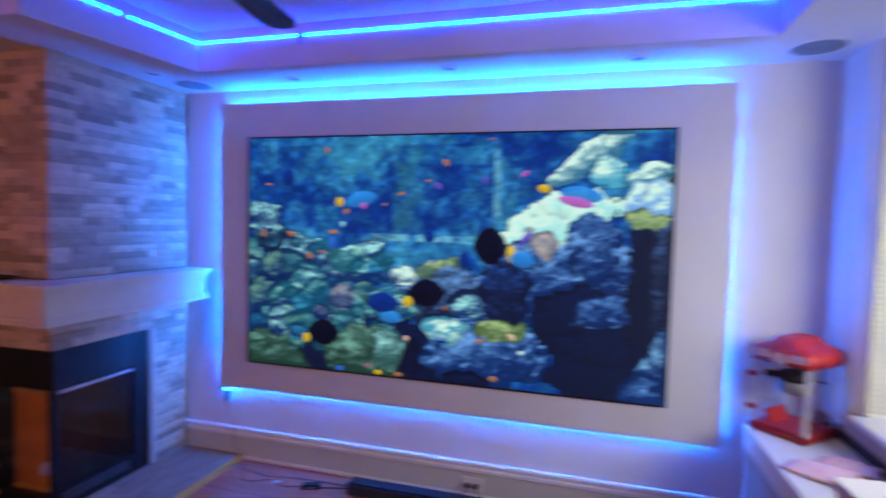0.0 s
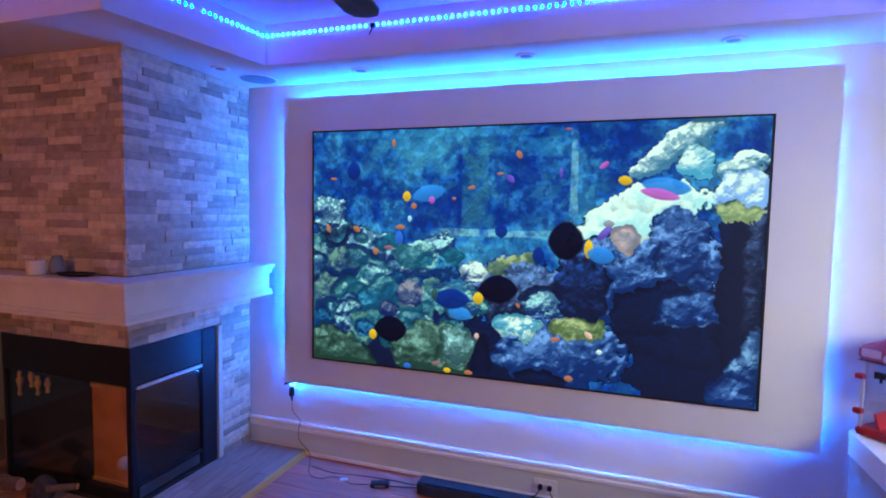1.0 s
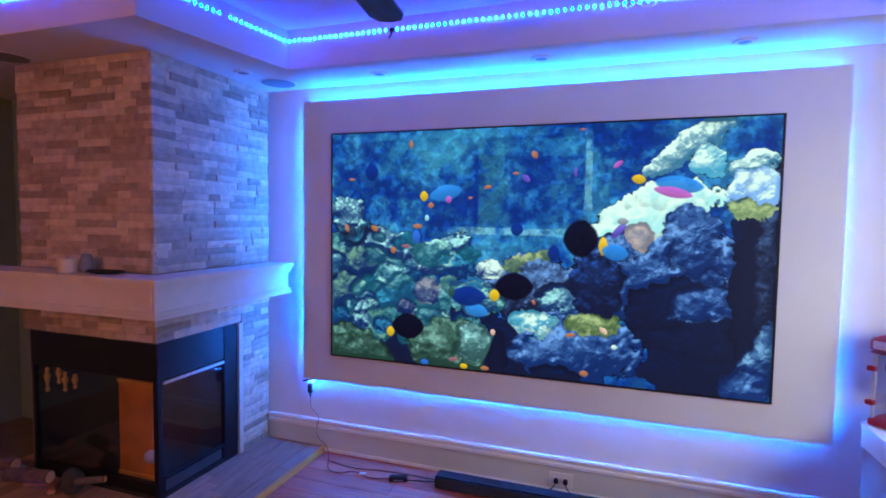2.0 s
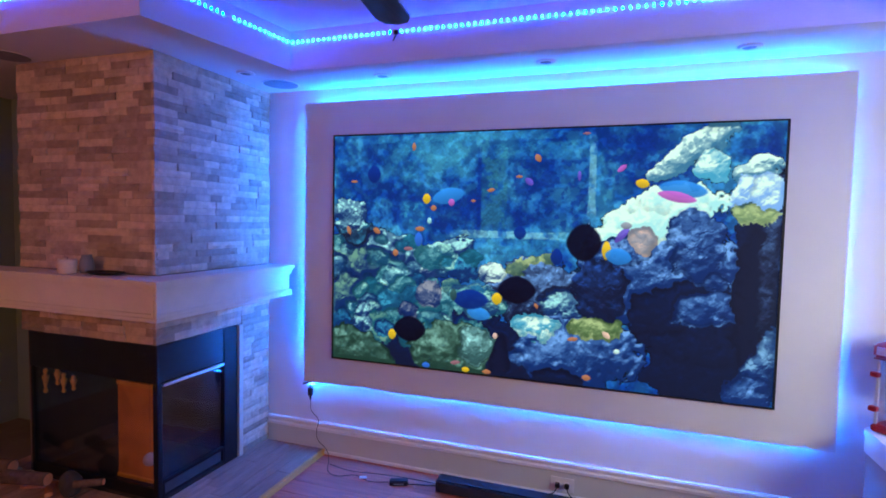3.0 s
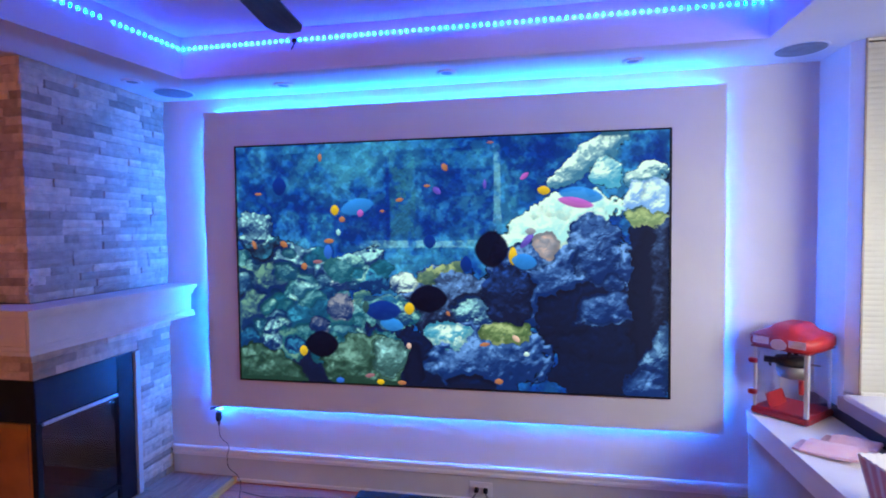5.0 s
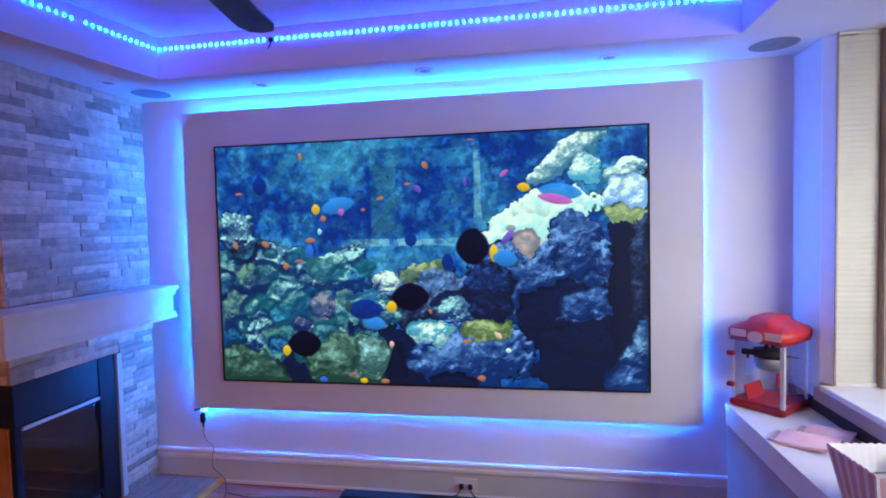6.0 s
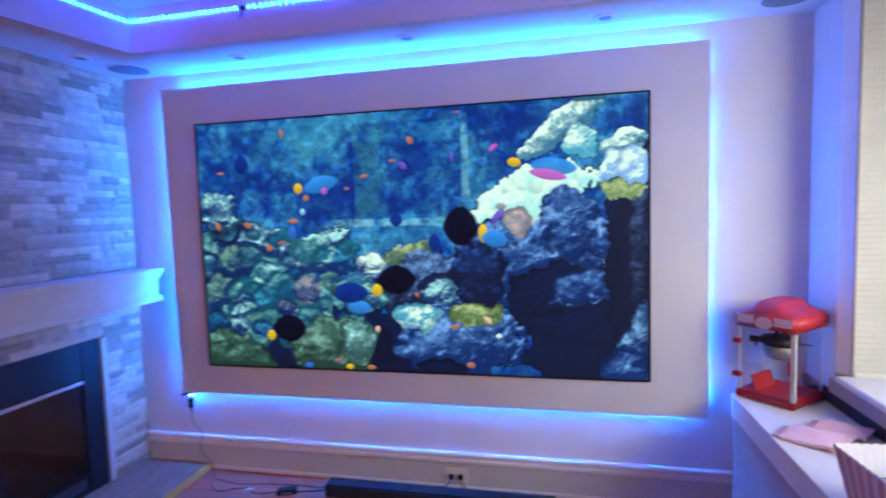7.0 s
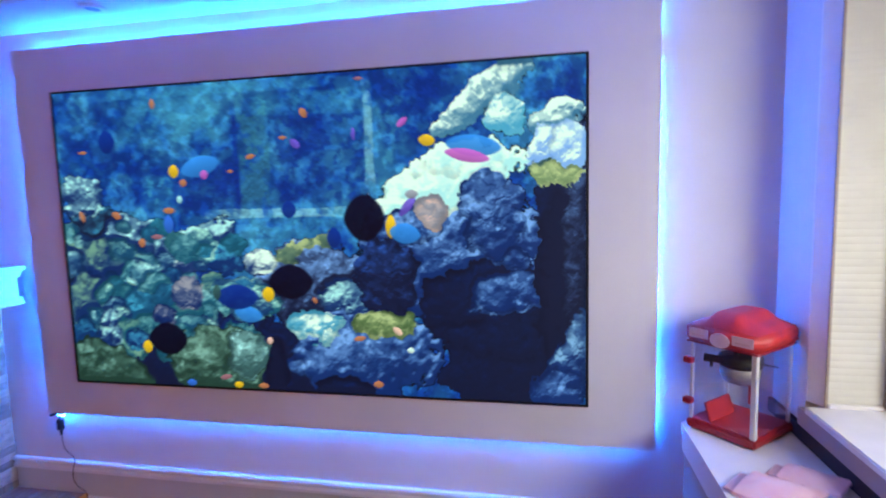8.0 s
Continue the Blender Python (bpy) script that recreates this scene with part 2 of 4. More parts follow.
# ---- the room ----
SOFFIT, TRAY, NORTH, EAST = 2.447, 2.665, 2.85, 1.19
WEST, SOUTH = -4.6, -3.2
GROUND = 0.045

floor = thing("floor", boxed(WEST, 2.2, SOUTH, NORTH + 0.12, -0.12, GROUND - 0.012), mortar, "red-brown wood laminate floor in long boards", "floor", kind="structure")
wall_north = thing("wall_north", boxed(-3.56, EAST + 0.12, NORTH, NORTH + 0.12, 0, 2.8), paint, "pale lavender-white painted wall behind the screen panel", "wall", kind="structure")
thing("wall_north_2", boxed(WEST, -3.562, NORTH - 0.3, NORTH + 0.12, 0, 2.8), green_paint, "dark sage painted wall beside the chimney breast", "wall", kind="structure")
thing("wall_west", boxed(WEST - 0.12, WEST, SOUTH, NORTH + 0.12, 0, 2.8), green_paint, "dark sage painted wall", "wall", kind="structure")
thing("wall_south", boxed(WEST, 2.2, SOUTH - 0.12, SOUTH, 0, 2.8), paint, "plain pale painted wall", "wall", kind="structure")
bm = boxed(EAST, EAST + 0.12, 2.594, NORTH, 0, SOFFIT)
box(bm, EAST, EAST + 0.12, -0.6, 2.594, 0, 0.73)
box(bm, EAST, EAST + 0.12, SOUTH, -0.6, 0, SOFFIT)
thing("wall_east", bm, paint, "pale painted wall stub beside the deep window bay", "wall", kind="structure")
bm = boxed(EAST + 0.121, 2.2, 2.54, 2.65, 0, SOFFIT)
box(bm, EAST + 0.121, 2.2, -0.72, -0.6, 0, SOFFIT)
box(bm, 2.08, 2.2, -0.6, 2.535, 0, 0.853)
box(bm, 2.08, 2.2, -0.6, 2.535, 2.05, SOFFIT)
box(bm, 2.08, 2.2, -0.6, 0.50, 0.853, 2.05)
box(bm, 2.08, 2.2, 1.80, 2.535, 0.853, 2.05)
thing("wall_east_2", bm, paint, "painted walls of the deep window bay", "wall", kind="structure")

# dropped border round the raised middle of the ceiling
EDGE = [(WEST, NORTH), (2.2, NORTH), (2.2, SOUTH), (0.79, SOUTH), (0.79, 2.432), (-2.088, 2.432), (-2.222, 1.565), (WEST, 1.565)]
thing("ceiling_2", prism(bmesh.new(), EDGE[::-1], SOFFIT, 2.80), ceiling_paint, "dropped ceiling border with pale painted faces", "ceiling", kind="structure")
thing("ceiling", prism(bmesh.new(), [(WEST, 1.5649), (-2.2225, 1.5645), (-2.0885, 2.4315), (0.7895, 2.4315), (0.7895, SOUTH), (WEST, SOUTH)], TRAY, 2.80), ceiling_paint, "pale raised tray ceiling washed in blue light", "ceiling", kind="structure")

# moulded board along the foot of the north wall
rail = holder("baseboard", (0, 0, 0), "tall painted baseboard with a two-bead white cap", "baseboard", kind="structure")
part("board", boxed(-2.535, 0.945, NORTH - 0.012, NORTH - 0.0005, GROUND, 0.198), paint_low, rail, "beige painted lower board")
bm = boxed(-2.535, 0.945, NORTH - 0.030, NORTH - 0.0005, 0.198, 0.222, bevel=0.005)
box(bm, -2.535, 0.945, NORTH - 0.022, NORTH - 0.0005, 0.2225, 0.236, bevel=0.002)
box(bm, -2.535, 0.945, NORTH - 0.034, NORTH - 0.0005, 0.2365, 0.257, bevel=0.005)
part("cap", bm, trim_paint, rail, "white two-bead moulding")
part("shoe", boxed(-2.09, 0.945, NORTH - 0.026, NORTH - 0.0125, GROUND, GROUND + 0.026, bevel=0.006), trim_paint, rail)

# ---- window bay, sill, blind ----
sill = holder("window_sill", (0, 0, 0), "deep glossy white window sill with a plain apron", "window sill", kind="structure")
part("stool", boxed(1.16, 2.079, -0.598, 2.533, 0.828, 0.853, bevel=0.004), ledge_paint, sill, "bright white sill board")
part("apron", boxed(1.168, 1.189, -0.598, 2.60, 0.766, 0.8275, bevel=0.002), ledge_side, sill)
# shade between apron and ledge top, built as a dark strip
part("gap_strip", boxed(1.172, 1.189, -0.598, 2.849, 0.712, 0.7655), shadow_gap, sill, "dark strip standing in for the shaded gap below the apron")
casing = holder("trim", (0, 0, 0), "flat painted casing at the edge of the window bay", "window casing", kind="structure")
part("splayed_board", prism(bmesh.new(), [(1.189, 2.5935), (1.189, 2.586), (1.220, 2.530), (1.2245, 2.530), (1.2245, 2.5935)], 0.8535, SOFFIT - 0.0005), trim_paint, casing)
part("edge_bead", boxed(1.2175, 1.2250, 2.524, 2.5295, 0.8535, SOFFIT - 0.0005), brown_frame, casing, "thin taupe bead")
blind = holder("window_blind", (1.2262, 2.530, 0.86), "cream pleated window blind lowered to the sill", "blind")
part("headrail", boxed(0, 0.166, -0.004, 0.006, 1.575, 1.5865, bevel=0.002), white_plastic, blind)
N_PLEAT = 64
data = None
for k in range(N_PLEAT):
    if data is None:
        bm = bmesh.new()
        prof = [(0.0015, 0.0), (0.0003, 0.004), (-0.0006, 0.0122), (0.0003, 0.0204), (0.0015, 0.0243)]
        left = [bm.verts.new((0, y, z)) for y, z in prof]
        right = [bm.verts.new((0.166, y, z)) for y, z in prof]
        for i in range(4):
            bm.faces.new((left[i], right[i], right[i + 1], left[i + 1]))
        bm.faces.new(left)
        bm.faces.new(right[::-1])
        bm.faces.new((left[0], left[4], right[4], right[0]))
        data = finish("pleat", bm, blind_cloth)
    o = new("pleat", data)
    o.parent = blind
    o.location = (0, 0, 0.008 + k * 0.0244)
part("bottom_rail", boxed(0, 0.166, -0.012, 0.004, -0.006, 0.0075, bevel=0.002), white_plastic, blind)
thing("trim_2", boxed(1.394, 1.45, 2.49, 2.534, 0.8535, SOFFIT - 0.0005, bevel=0.003), brown_frame, "taupe upright frame beside the blind", "window frame", kind="structure")
win = holder("window_1", (2.08, 1.15, 1.45), "bright bay window with a white frame", "window", kind="structure")
bm = boxed(0.03, 0.08, -0.65, -0.59, -0.597, 0.6)
box(bm, 0.03, 0.08, 0.59, 0.65, -0.597, 0.6)
box(bm, 0.03, 0.08, -0.59, 0.59, -0.597, -0.54)
box(bm, 0.03, 0.08, -0.59, 0.59, 0.54, 0.6)
box(bm, 0.035, 0.075, -0.02, 0.02, -0.54, 0.54)
part("window_frame", bm, trim_paint, win)
for y in (-0.305, 0.305):
    p = part("pane", boxed(0.05, 0.054, y - 0.284, y + 0.284, -0.539, 0.539), clear_pane, win)
    p.visible_shadow = False

# ---- long white ledge under the window ----
ledge = holder("ledge_cabinet", (0, 0, 0), "long white-topped built-in ledge along the window wall", "cabinet")


def ledge_outline(x):
    """Plan of the ledge with its cut corner by the wall."""
    return [(x, -0.6), (1.1715, -0.6), (1.1715, NORTH - 0.001), (x + 0.177, NORTH - 0.001), (x, 2.676)]


part("top", prism(bmesh.new(), ledge_outline(0.806), 0.682, 0.711), ledge_paint, ledge, "glossy white top board")
part("fascia", prism(bmesh.new(), ledge_outline(0.810), 0.605, 0.6815), trim_paint, ledge)
part("side_panel", prism(bmesh.new(), ledge_outline(0.818), GROUND, 0.6045), ledge_side, ledge, "mauve-grey side")

# ---- screen panel, screen and blue strips ----
PX0, PX1, PZ0, PZ1, PY = -2.208, 0.734, 0.547, 2.344, 2.765
panel = holder("screen_panel", (0, 0, 0), "wide pale painted backing panel standing off the wall", "wall panel")
part("board", boxed(PX0, PX1, PY, PY + 0.022, PZ0, PZ1, bevel=0.002), panel_paint, panel)
for x in (-1.9, -0.74, 0.42):
    part("batten", boxed(x - 0.03, x + 0.03, PY + 0.0225, NORTH - 0.0005, PZ0 + 0.12, PZ1 - 0.12), mortar, panel)


def strip(name, x0, x1, z0, z1, out, near=0.060, far=0.071, lit=led_glow):
    """A lit tape on the back rim of the panel; out: the way it shines."""
    ob = holder(name, (0, 0, 0), "bright blue light strip behind the screen panel", "light strip", group="light strips behind the panel")
    y0, y1 = PY + near, PY + far
    dx, dz = out[0] * 0.003, out[1] * 0.003
    part("tape", boxed(x0, x1, y0, y1, z0, z1), white_plastic, ob)
    if dx:
        xa = x1 + 0.0005 if dx > 0 else x0 - 0.0005
        part("light_band", boxed(min(xa, xa + dx), max(xa, xa + dx), y0 + 0.001, y1 - 0.001, z0, z1), lit, ob, "glowing blue band")
    else:
        za = z1 + 0.0005 if dz > 0 else z0 - 0.0005
        part("light_band", boxed(x0, x1, y0 + 0.001, y1 - 0.001, min(za, za + dz), max(za, za + dz)), lit, ob, "glowing blue band")
    return ob


IN = 0.018
bm = boxed(PX0 + 0.023, PX1 - 0.023, PY + 0.0225, NORTH - 0.0015, PZ0 + 0.023, PZ0 + 0.06)
box(bm, PX0 + 0.023, PX1 - 0.023, PY + 0.0225, NORTH - 0.0015, PZ1 - 0.06, PZ1 - 0.023)
box(bm, PX0 + 0.023, PX0 + 0.06, PY + 0.0225, NORTH - 0.0015, PZ0 + 0.0605, PZ1 - 0.0605)
box(bm, PX1 - 0.06, PX1 - 0.023, PY + 0.0225, NORTH - 0.0015, PZ0 + 0.0605, PZ1 - 0.0605)
part("rear_frame", bm, panel_paint, panel)
strip("light_strip", PX0 + 0.03, PX1 - 0.03, PZ1 - IN - 0.004, PZ1 - IN, (0, 1))
strip("light_strip", PX0 + 0.03, PX1 - 0.03, PZ0 + 0.002, PZ0 + 0.006, (0, -1), 0.0730, 0.0815)
strip("light_strip", PX0 + 0.008, PX0 + 0.012, PZ0 + 0.05, PZ1 - 0.05, (-1, 0), lit=led_glow_side)
strip("light_strip", PX1 - 0.006, PX1 - 0.002, PZ0 + 0.03, 2.10, (1, 0), 0.0755, 0.0815)
strip("light_strip", PX1 - 0.006, PX1 - 0.002, 2.205, PZ1 - 0.03, (1, 0), 0.0755, 0.0815)

end = holder("light_strip", (0, 0, 0), "exposed end of the blue light strip", "light strip", group="light strips behind the panel")
part("light_band", boxed(-2.186, -2.150, 2.796, 2.806, 0.516, 0.524), led_glow, end, "glowing blue band")
part("tape", boxed(-2.19, -2.146, 2.794, 2.808, 0.5245, 0.5460), white_plastic, end)
SX0, SX1, SZ0, SZ1 = -1.994, 0.470, 0.723, 2.133
tv = holder("projection_screen", (0, 0, 0), "large thin-framed screen showing a blue coral reef", "screen")
FW = 0.008
for x0, x1, z0, z1 in ((SX0, SX1, SZ0, SZ0 + FW), (SX0, SX1, SZ1 - FW, SZ1), (SX0, SX0 + FW, SZ0 + FW, SZ1 - FW), (SX1 - FW * 1.4, SX1, SZ0 + FW, SZ1 - FW)):
    part("frame_bar", boxed(x0, x1, PY - 0.014, PY - 0.0004, z0, z1), black_plastic, tv, "thin black frame bar")

# the picture: a field of small cells, each with its own glow
GW, GH = 672, 378
UU, VV = np.meshgrid((np.arange(GW) + 0.5) / GW, (np.arange(GH) + 0.5) / GH)
ASPECT = 1.75
rng = np.random.RandomState(7)


def field(cells, octaves=4):
    """Soft random clouds over the picture, about 0 to 1."""
    total, weight = np.zeros((GH, GW)), 0.0
    for o in range(octaves):
        nx, ny = int(cells * ASPECT * 2 ** o) + 2, int(cells * 2 ** o) + 2
        g = rng.rand(ny + 1, nx + 1)
        x, y = UU * (nx - 1), VV * (ny - 1)
        i, j = x.astype(int), y.astype(int)
        fx, fy = x - i, y - j
        fx, fy = fx * fx * (3 - 2 * fx), fy * fy * (3 - 2 * fy)
        total += 0.6 ** o * ((g[j, i] * (1 - fx) + g[j, i + 1] * fx) * (1 - fy) + (g[j + 1, i] * (1 - fx) + g[j + 1, i + 1] * fx) * fy)
        weight += 0.6 ** o
    return total / weight


def sharpen(f, lo, hi):
    t = np.clip((f - lo) / (hi - lo), 0, 1)
    return t * t * (3 - 2 * t)


CLOUD, LUMP, SPECK, SPOTS = field(4, 5), field(14, 4), field(40, 3), field(26, 4)
NAVY, DEEP, TEAL, MOSS, PALE, CREAM = (0.04, 0.16, 0.46), (0.05, 0.22, 0.50), (0.22, 0.54, 0.66), (0.37, 0.54, 0.47), (0.58, 0.82, 0.80), (0.77, 0.89, 0.82)
INK, DUSK, SLATE, BLUE, OLIVE, SAND = (0.070, 0.095, 0.185), (0.05, 0.14, 0.33), (0.40, 0.58, 0.80), (0.18, 0.38, 0.76), (0.17, 0.29, 0.29), (0.60, 0.68, 0.46)
ROSE, PEACH, BLACK, YELLOW, AZURE, MAGENTA = (0.50, 0.52, 0.56), (0.84, 0.70, 0.62), (0.025, 0.03, 0.10), (0.84, 0.68, 0.10), (0.18, 0.48, 0.78), (0.68, 0.34, 0.68)
PURPLE, ORANGE, CORAL = (0.38, 0.30, 0.70), (0.66, 0.42, 0.27), (0.54, 0.36, 0.40)
picture = np.zeros((GH, GW, 3))
base_mix = (0.65 * sharpen(CLOUD, 0.38, 0.66) + 0.35 * sharpen(SPOTS, 0.42, 0.62))[..., None]
picture[:] = np.array((0.045, 0.20, 0.48)) * (1 - base_mix) + np.array((0.23, 0.52, 0.66)) * base_mix
picture *= (0.86 + 0.30 * sharpen(SPECK, 0.38, 0.72))[..., None]


def turned(u, v, ru, rv, deg):
    a = radians(deg)
    x, y = (UU - u) * ASPECT, VV - v
    return (x * math.cos(a) + y * math.sin(a)) / (ru * ASPECT), (-x * math.sin(a) + y * math.cos(a)) / rv


def lay(mask, colour):
    picture[:] = picture * (1 - mask[..., None]) + colour * mask[..., None]


def emboss(f, k):
    """Light from above on a rough height field, about -1 to 1."""
    g = f - np.roll(f, k, axis=0) * 0.7 - np.roll(f, -k, axis=1) * 0.3
    return (g - g.mean()) / (2.2 * g.std())


def knobs(cells):
    """Rounded lumps packed side by side: 1 on top of a lump, less in the gaps."""
    nx, ny = int(cells * ASPECT), int(cells)
    jx, jy = rng.rand(ny + 3, nx + 3), rng.rand(ny + 3, nx + 3)
    x, y = UU * nx + 0.9 * BEND_X * cells * 0.12, VV * ny + 0.9 * BEND_Y * cells * 0.12
    i, j = np.floor(x).astype(int).clip(0, nx), np.floor(y).astype(int).clip(0, ny)
    near = np.full((GH, GW), 9.0)
    for di in (-1, 0, 1):
        for dj in (-1, 0, 1):
            ii, jj = (i + di).clip(0, nx + 2), (j + dj).clip(0, ny + 2)
            d = np.sqrt((ii + jx[jj, ii] - x) ** 2 + (jj + jy[jj, ii] - y) ** 2)
            near = np.minimum(near, d)
    return np.sqrt((1 - near * near).clip(0.05, 1))


def levelled(f):
    return 0.5 + 0.2 * (f - f.mean()) / f.std()


BEND_X, BEND_Y = field(16, 4) - 0.5, field(16, 4) - 0.5
RELIEF = 0.6 * emboss(field(30, 4), 3) + 0.5 * emboss(field(70, 2), 2)
FLECKS = sharpen(levelled(0.5 * levelled(field(50, 3)) + 0.5 * levelled(field(20, 3))), 0.58, 0.78)
MOTTLE_2 = levelled(0.5 * levelled(field(12, 4)) + 0.5 * levelled(field(40, 3)))


def patch(u, v, ru, rv, deg, colour, amount):
    """A mottled stain on the tank's far wall."""
    x, y = turned(u, v, ru, rv, deg)
    d = np.maximum(abs(x), abs(y)) + (LUMP - 0.5) * 0.7
    lay((1 - sharpen(d, 0.75, 1.1)) * amount * (0.35 + 0.9 * sharpen(MOTTLE_2, 0.38, 0.62)).clip(0, 1), np.array(colour) * (0.95 + 0.2 * RELIEF)[..., None])


HEIGHT, LIT = np.zeros((GH, GW)), np.zeros((GH, GW))
LOW, HIGH = np.zeros((GH, GW, 3)), np.zeros((GH, GW, 3))
KNOBBLY, CRAGGY = np.zeros((GH, GW)), np.zeros((GH, GW))
EDGE_X, EDGE_Y = 0.6 * (field(34, 4) - 0.5), 0.6 * (field(34, 4) - 0.5)


def rock(u, v, ru, rv, deg, low, high, lit):
    """Heaps a boulder or coral head on the relief; heads are knobbly, boulders craggy."""
    x, y = turned(u, v, ru, rv, deg)
    warp = min(1, ru / 0.05)
    x, y = x + (BEND_X * 0.04 + EDGE_X * 0.04) / ru * warp, y + (BEND_Y * 0.065 + EDGE_Y * 0.065) / rv * warp
    d = np.sqrt(x * x + y * y) + (LUMP - 0.5) * 0.25 + (SPECK - 0.5) * 0.16
    mask = 1 - sharpen(d, 0.95, 1.0)
    size = min(ru * ASPECT, rv) * GH
    dome = np.sqrt((1.02 - d * d).clip(0, 1)) * size * 0.9
    m3 = mask[..., None]
    HEIGHT[:] = HEIGHT * (1 - mask) + (2.0 + 0.35 * HEIGHT + dome) * mask
    LIT[:] = LIT * (1 - mask) + lit * mask
    LOW[:] = LOW * (1 - m3) + np.array(low) * m3
    HIGH[:] = HIGH * (1 - m3) + np.array(high) * m3
    head = 1.0 if ru < 0.075 else 0.0
    KNOBBLY[:] = KNOBBLY * (1 - mask) + head * mask
    CRAGGY[:] = CRAGGY * (1 - mask) + (1 - 0.6 * head) * mask


def blurred(f, r):
    """A soft copy of a field, r cells wide."""
    fy, fx = np.fft.fftfreq(GH)[:, None], np.fft.rfftfreq(GW)[None, :]
    return np.fft.irfft2(np.fft.rfft2(f) * np.exp(-2 * (math.pi * r) ** 2 * (fx * fx + fy * fy)), (GH, GW))


def light_relief():
    """Lights the heaped relief from above and lays it over the far wall."""
    lumps = KNOBBLY * (5.0 * knobs(30) + 2.2 * knobs(62))
    top = blurred(HEIGHT, 2.4) + lumps + CRAGGY * (7.0 * field(16, 3) + 2.6 * field(44, 3) + 1.2 * field(90, 2))
    gy, gx = np.gradient(top)
    steep = np.sqrt(1 + gx * gx + gy * gy)
    facing = (0.42 - 0.74 * gy + 0.20 * gx) / steep
    open_sky = np.exp(-(blurred(HEIGHT, 8) - HEIGHT).clip(0, 60) / 15.0) * np.exp(-(blurred(top, 2.5) - top).clip(0, 20) / 5.0)
    crust = sharpen(levelled(0.5 * levelled(field(40, 3)) + 0.5 * levelled(field(13, 3))), 0.36, 0.66)
    value = LIT * (0.12 + 1.45 * facing.clip(0, 1)) * (0.55 + 0.60 * crust) * (0.30 + 0.70 * open_sky)
    value = (value + 1.1 * FLECKS * LIT * (facing - 0.10).clip(0, 1)).clip(0, 1)[..., None]
    shade = (0.74 + 0.26 * open_sky)[..., None]
    lay(sharpen(LIT, 0.01, 0.08), (LOW * (1 - value) + HIGH * value) * shade)


def oval(u, v, ru, rv, deg, colour):
    """A plain pointed oval."""
    x, y = turned(u, v, ru, rv, deg)
    d = abs(x) ** 1.7 + abs(y) ** 1.7
    lay((1 - sharpen(d, 0.8, 1.05)) * 0.92, np.array(colour) * (0.78 + 0.34 * (y.clip(-1, 1)[..., None] + 1) / 2))


def coral_bank():
    """Many small heads of coral heaped to the lower corner."""
    r = random.Random(3)
    spots = sorted(((r.uniform(0.0, 0.42), r.random()) for k in range(70)), key=lambda p: -p[1])
    for u, f in spots:
        v = 0.14 + f * (0.46 - 0.30 * u)
        s = r.uniform(0.016, 0.042) * (1.25 - 0.5 * f)
        rock(u, v, s, s * r.uniform(1.2, 1.7), r.uniform(-25, 25), r.choice(((0.05, 0.17, 0.34), (0.07, 0.24, 0.36), (0.08, 0.28, 0.36))), r.choice((PALE, TEAL, MOSS, (0.46, 0.70, 0.68), (0.55, 0.78, 0.72))), r.uniform(0.25, 0.64))


# far tank wall: dark bays, mossy pillars and a ledge
patch(0.549, 0.753, 0.095, 0.155, 0, NAVY, 0.7)
patch(0.756, 0.874, 0.104, 0.107, 0, NAVY, 0.7)
patch(0.292, 0.677, 0.162, 0.079, 0, NAVY, 0.6)
patch(0.068, 0.868, 0.058, 0.128, 0, NAVY, 0.5)
patch(0.419, 0.772, 0.033, 0.184, 0, (0.20, 0.44, 0.48), 0.6)
patch(0.217, 0.659, 0.035, 0.064, 0, TEAL, 0.75)
patch(0.259, 0.896, 0.114, 0.087, 0, TEAL, 0.45)
patch(0.500, 0.918, 0.110, 0.036, 0, TEAL, 0.45)
patch(0.638, 0.816, 0.009, 0.150, 0, PALE, 0.45)
patch(0.446, 0.582, 0.151, 0.016, 0, PALE, 0.5)
patch(0.332, 0.979, 0.251, 0.017, 0, TEAL, 0.5)
patch(0.505, 0.513, 0.056, 0.058, 0, TEAL, 0.4)
patch(0.957, 0.938, 0.032, 0.057, 0, NAVY, 0.6)
patch(0.384, 0.772, 0.005, 0.187, 0, NAVY, 0.7)
patch(0.279, 1.034, 0.200, 0.024, 0, DEEP, 0.4)
# pale branches and the right-hand rock column
rock(0.840, 0.918, 0.105, 0.050, 40, (0.18, 0.38, 0.50), CREAM, 1.0)
rock(0.873, 0.847, 0.036, 0.062, 0, TEAL, CREAM, 1.0)
rock(0.956, 0.815, 0.045, 0.070, 25, (0.18, 0.38, 0.50), CREAM, 1.0)
rock(0.955, 0.738, 0.054, 0.070, 0, SLATE, CREAM, 0.95)
rock(0.959, 0.544, 0.051, 0.162, 0, INK, DUSK, 0.2)
rock(0.950, 0.688, 0.045, 0.036, 0, OLIVE, SAND, 0.6)
# large white-topped boulder
rock(0.772, 0.457, 0.169, 0.233, 0, DUSK, SLATE, 0.62)
rock(0.849, 0.278, 0.130, 0.161, 0, INK, DUSK, 0.3)
rock(0.868, 0.111, 0.122, 0.169, 0, INK, DUSK, 0.22)
rock(0.773, 0.662, 0.131, 0.101, 20, PALE, CREAM, 0.92)
rock(0.847, 0.561, 0.056, 0.137, 8, DUSK, SLATE, 0.6)
rock(0.703, 0.531, 0.076, 0.057, 12, DUSK, SLATE, 0.6)
rock(0.745, 0.571, 0.032, 0.053, 0, ROSE, PEACH, 0.5)
rock(0.875, 0.335, 0.075, 0.064, 12, DUSK, SLATE, 0.55)
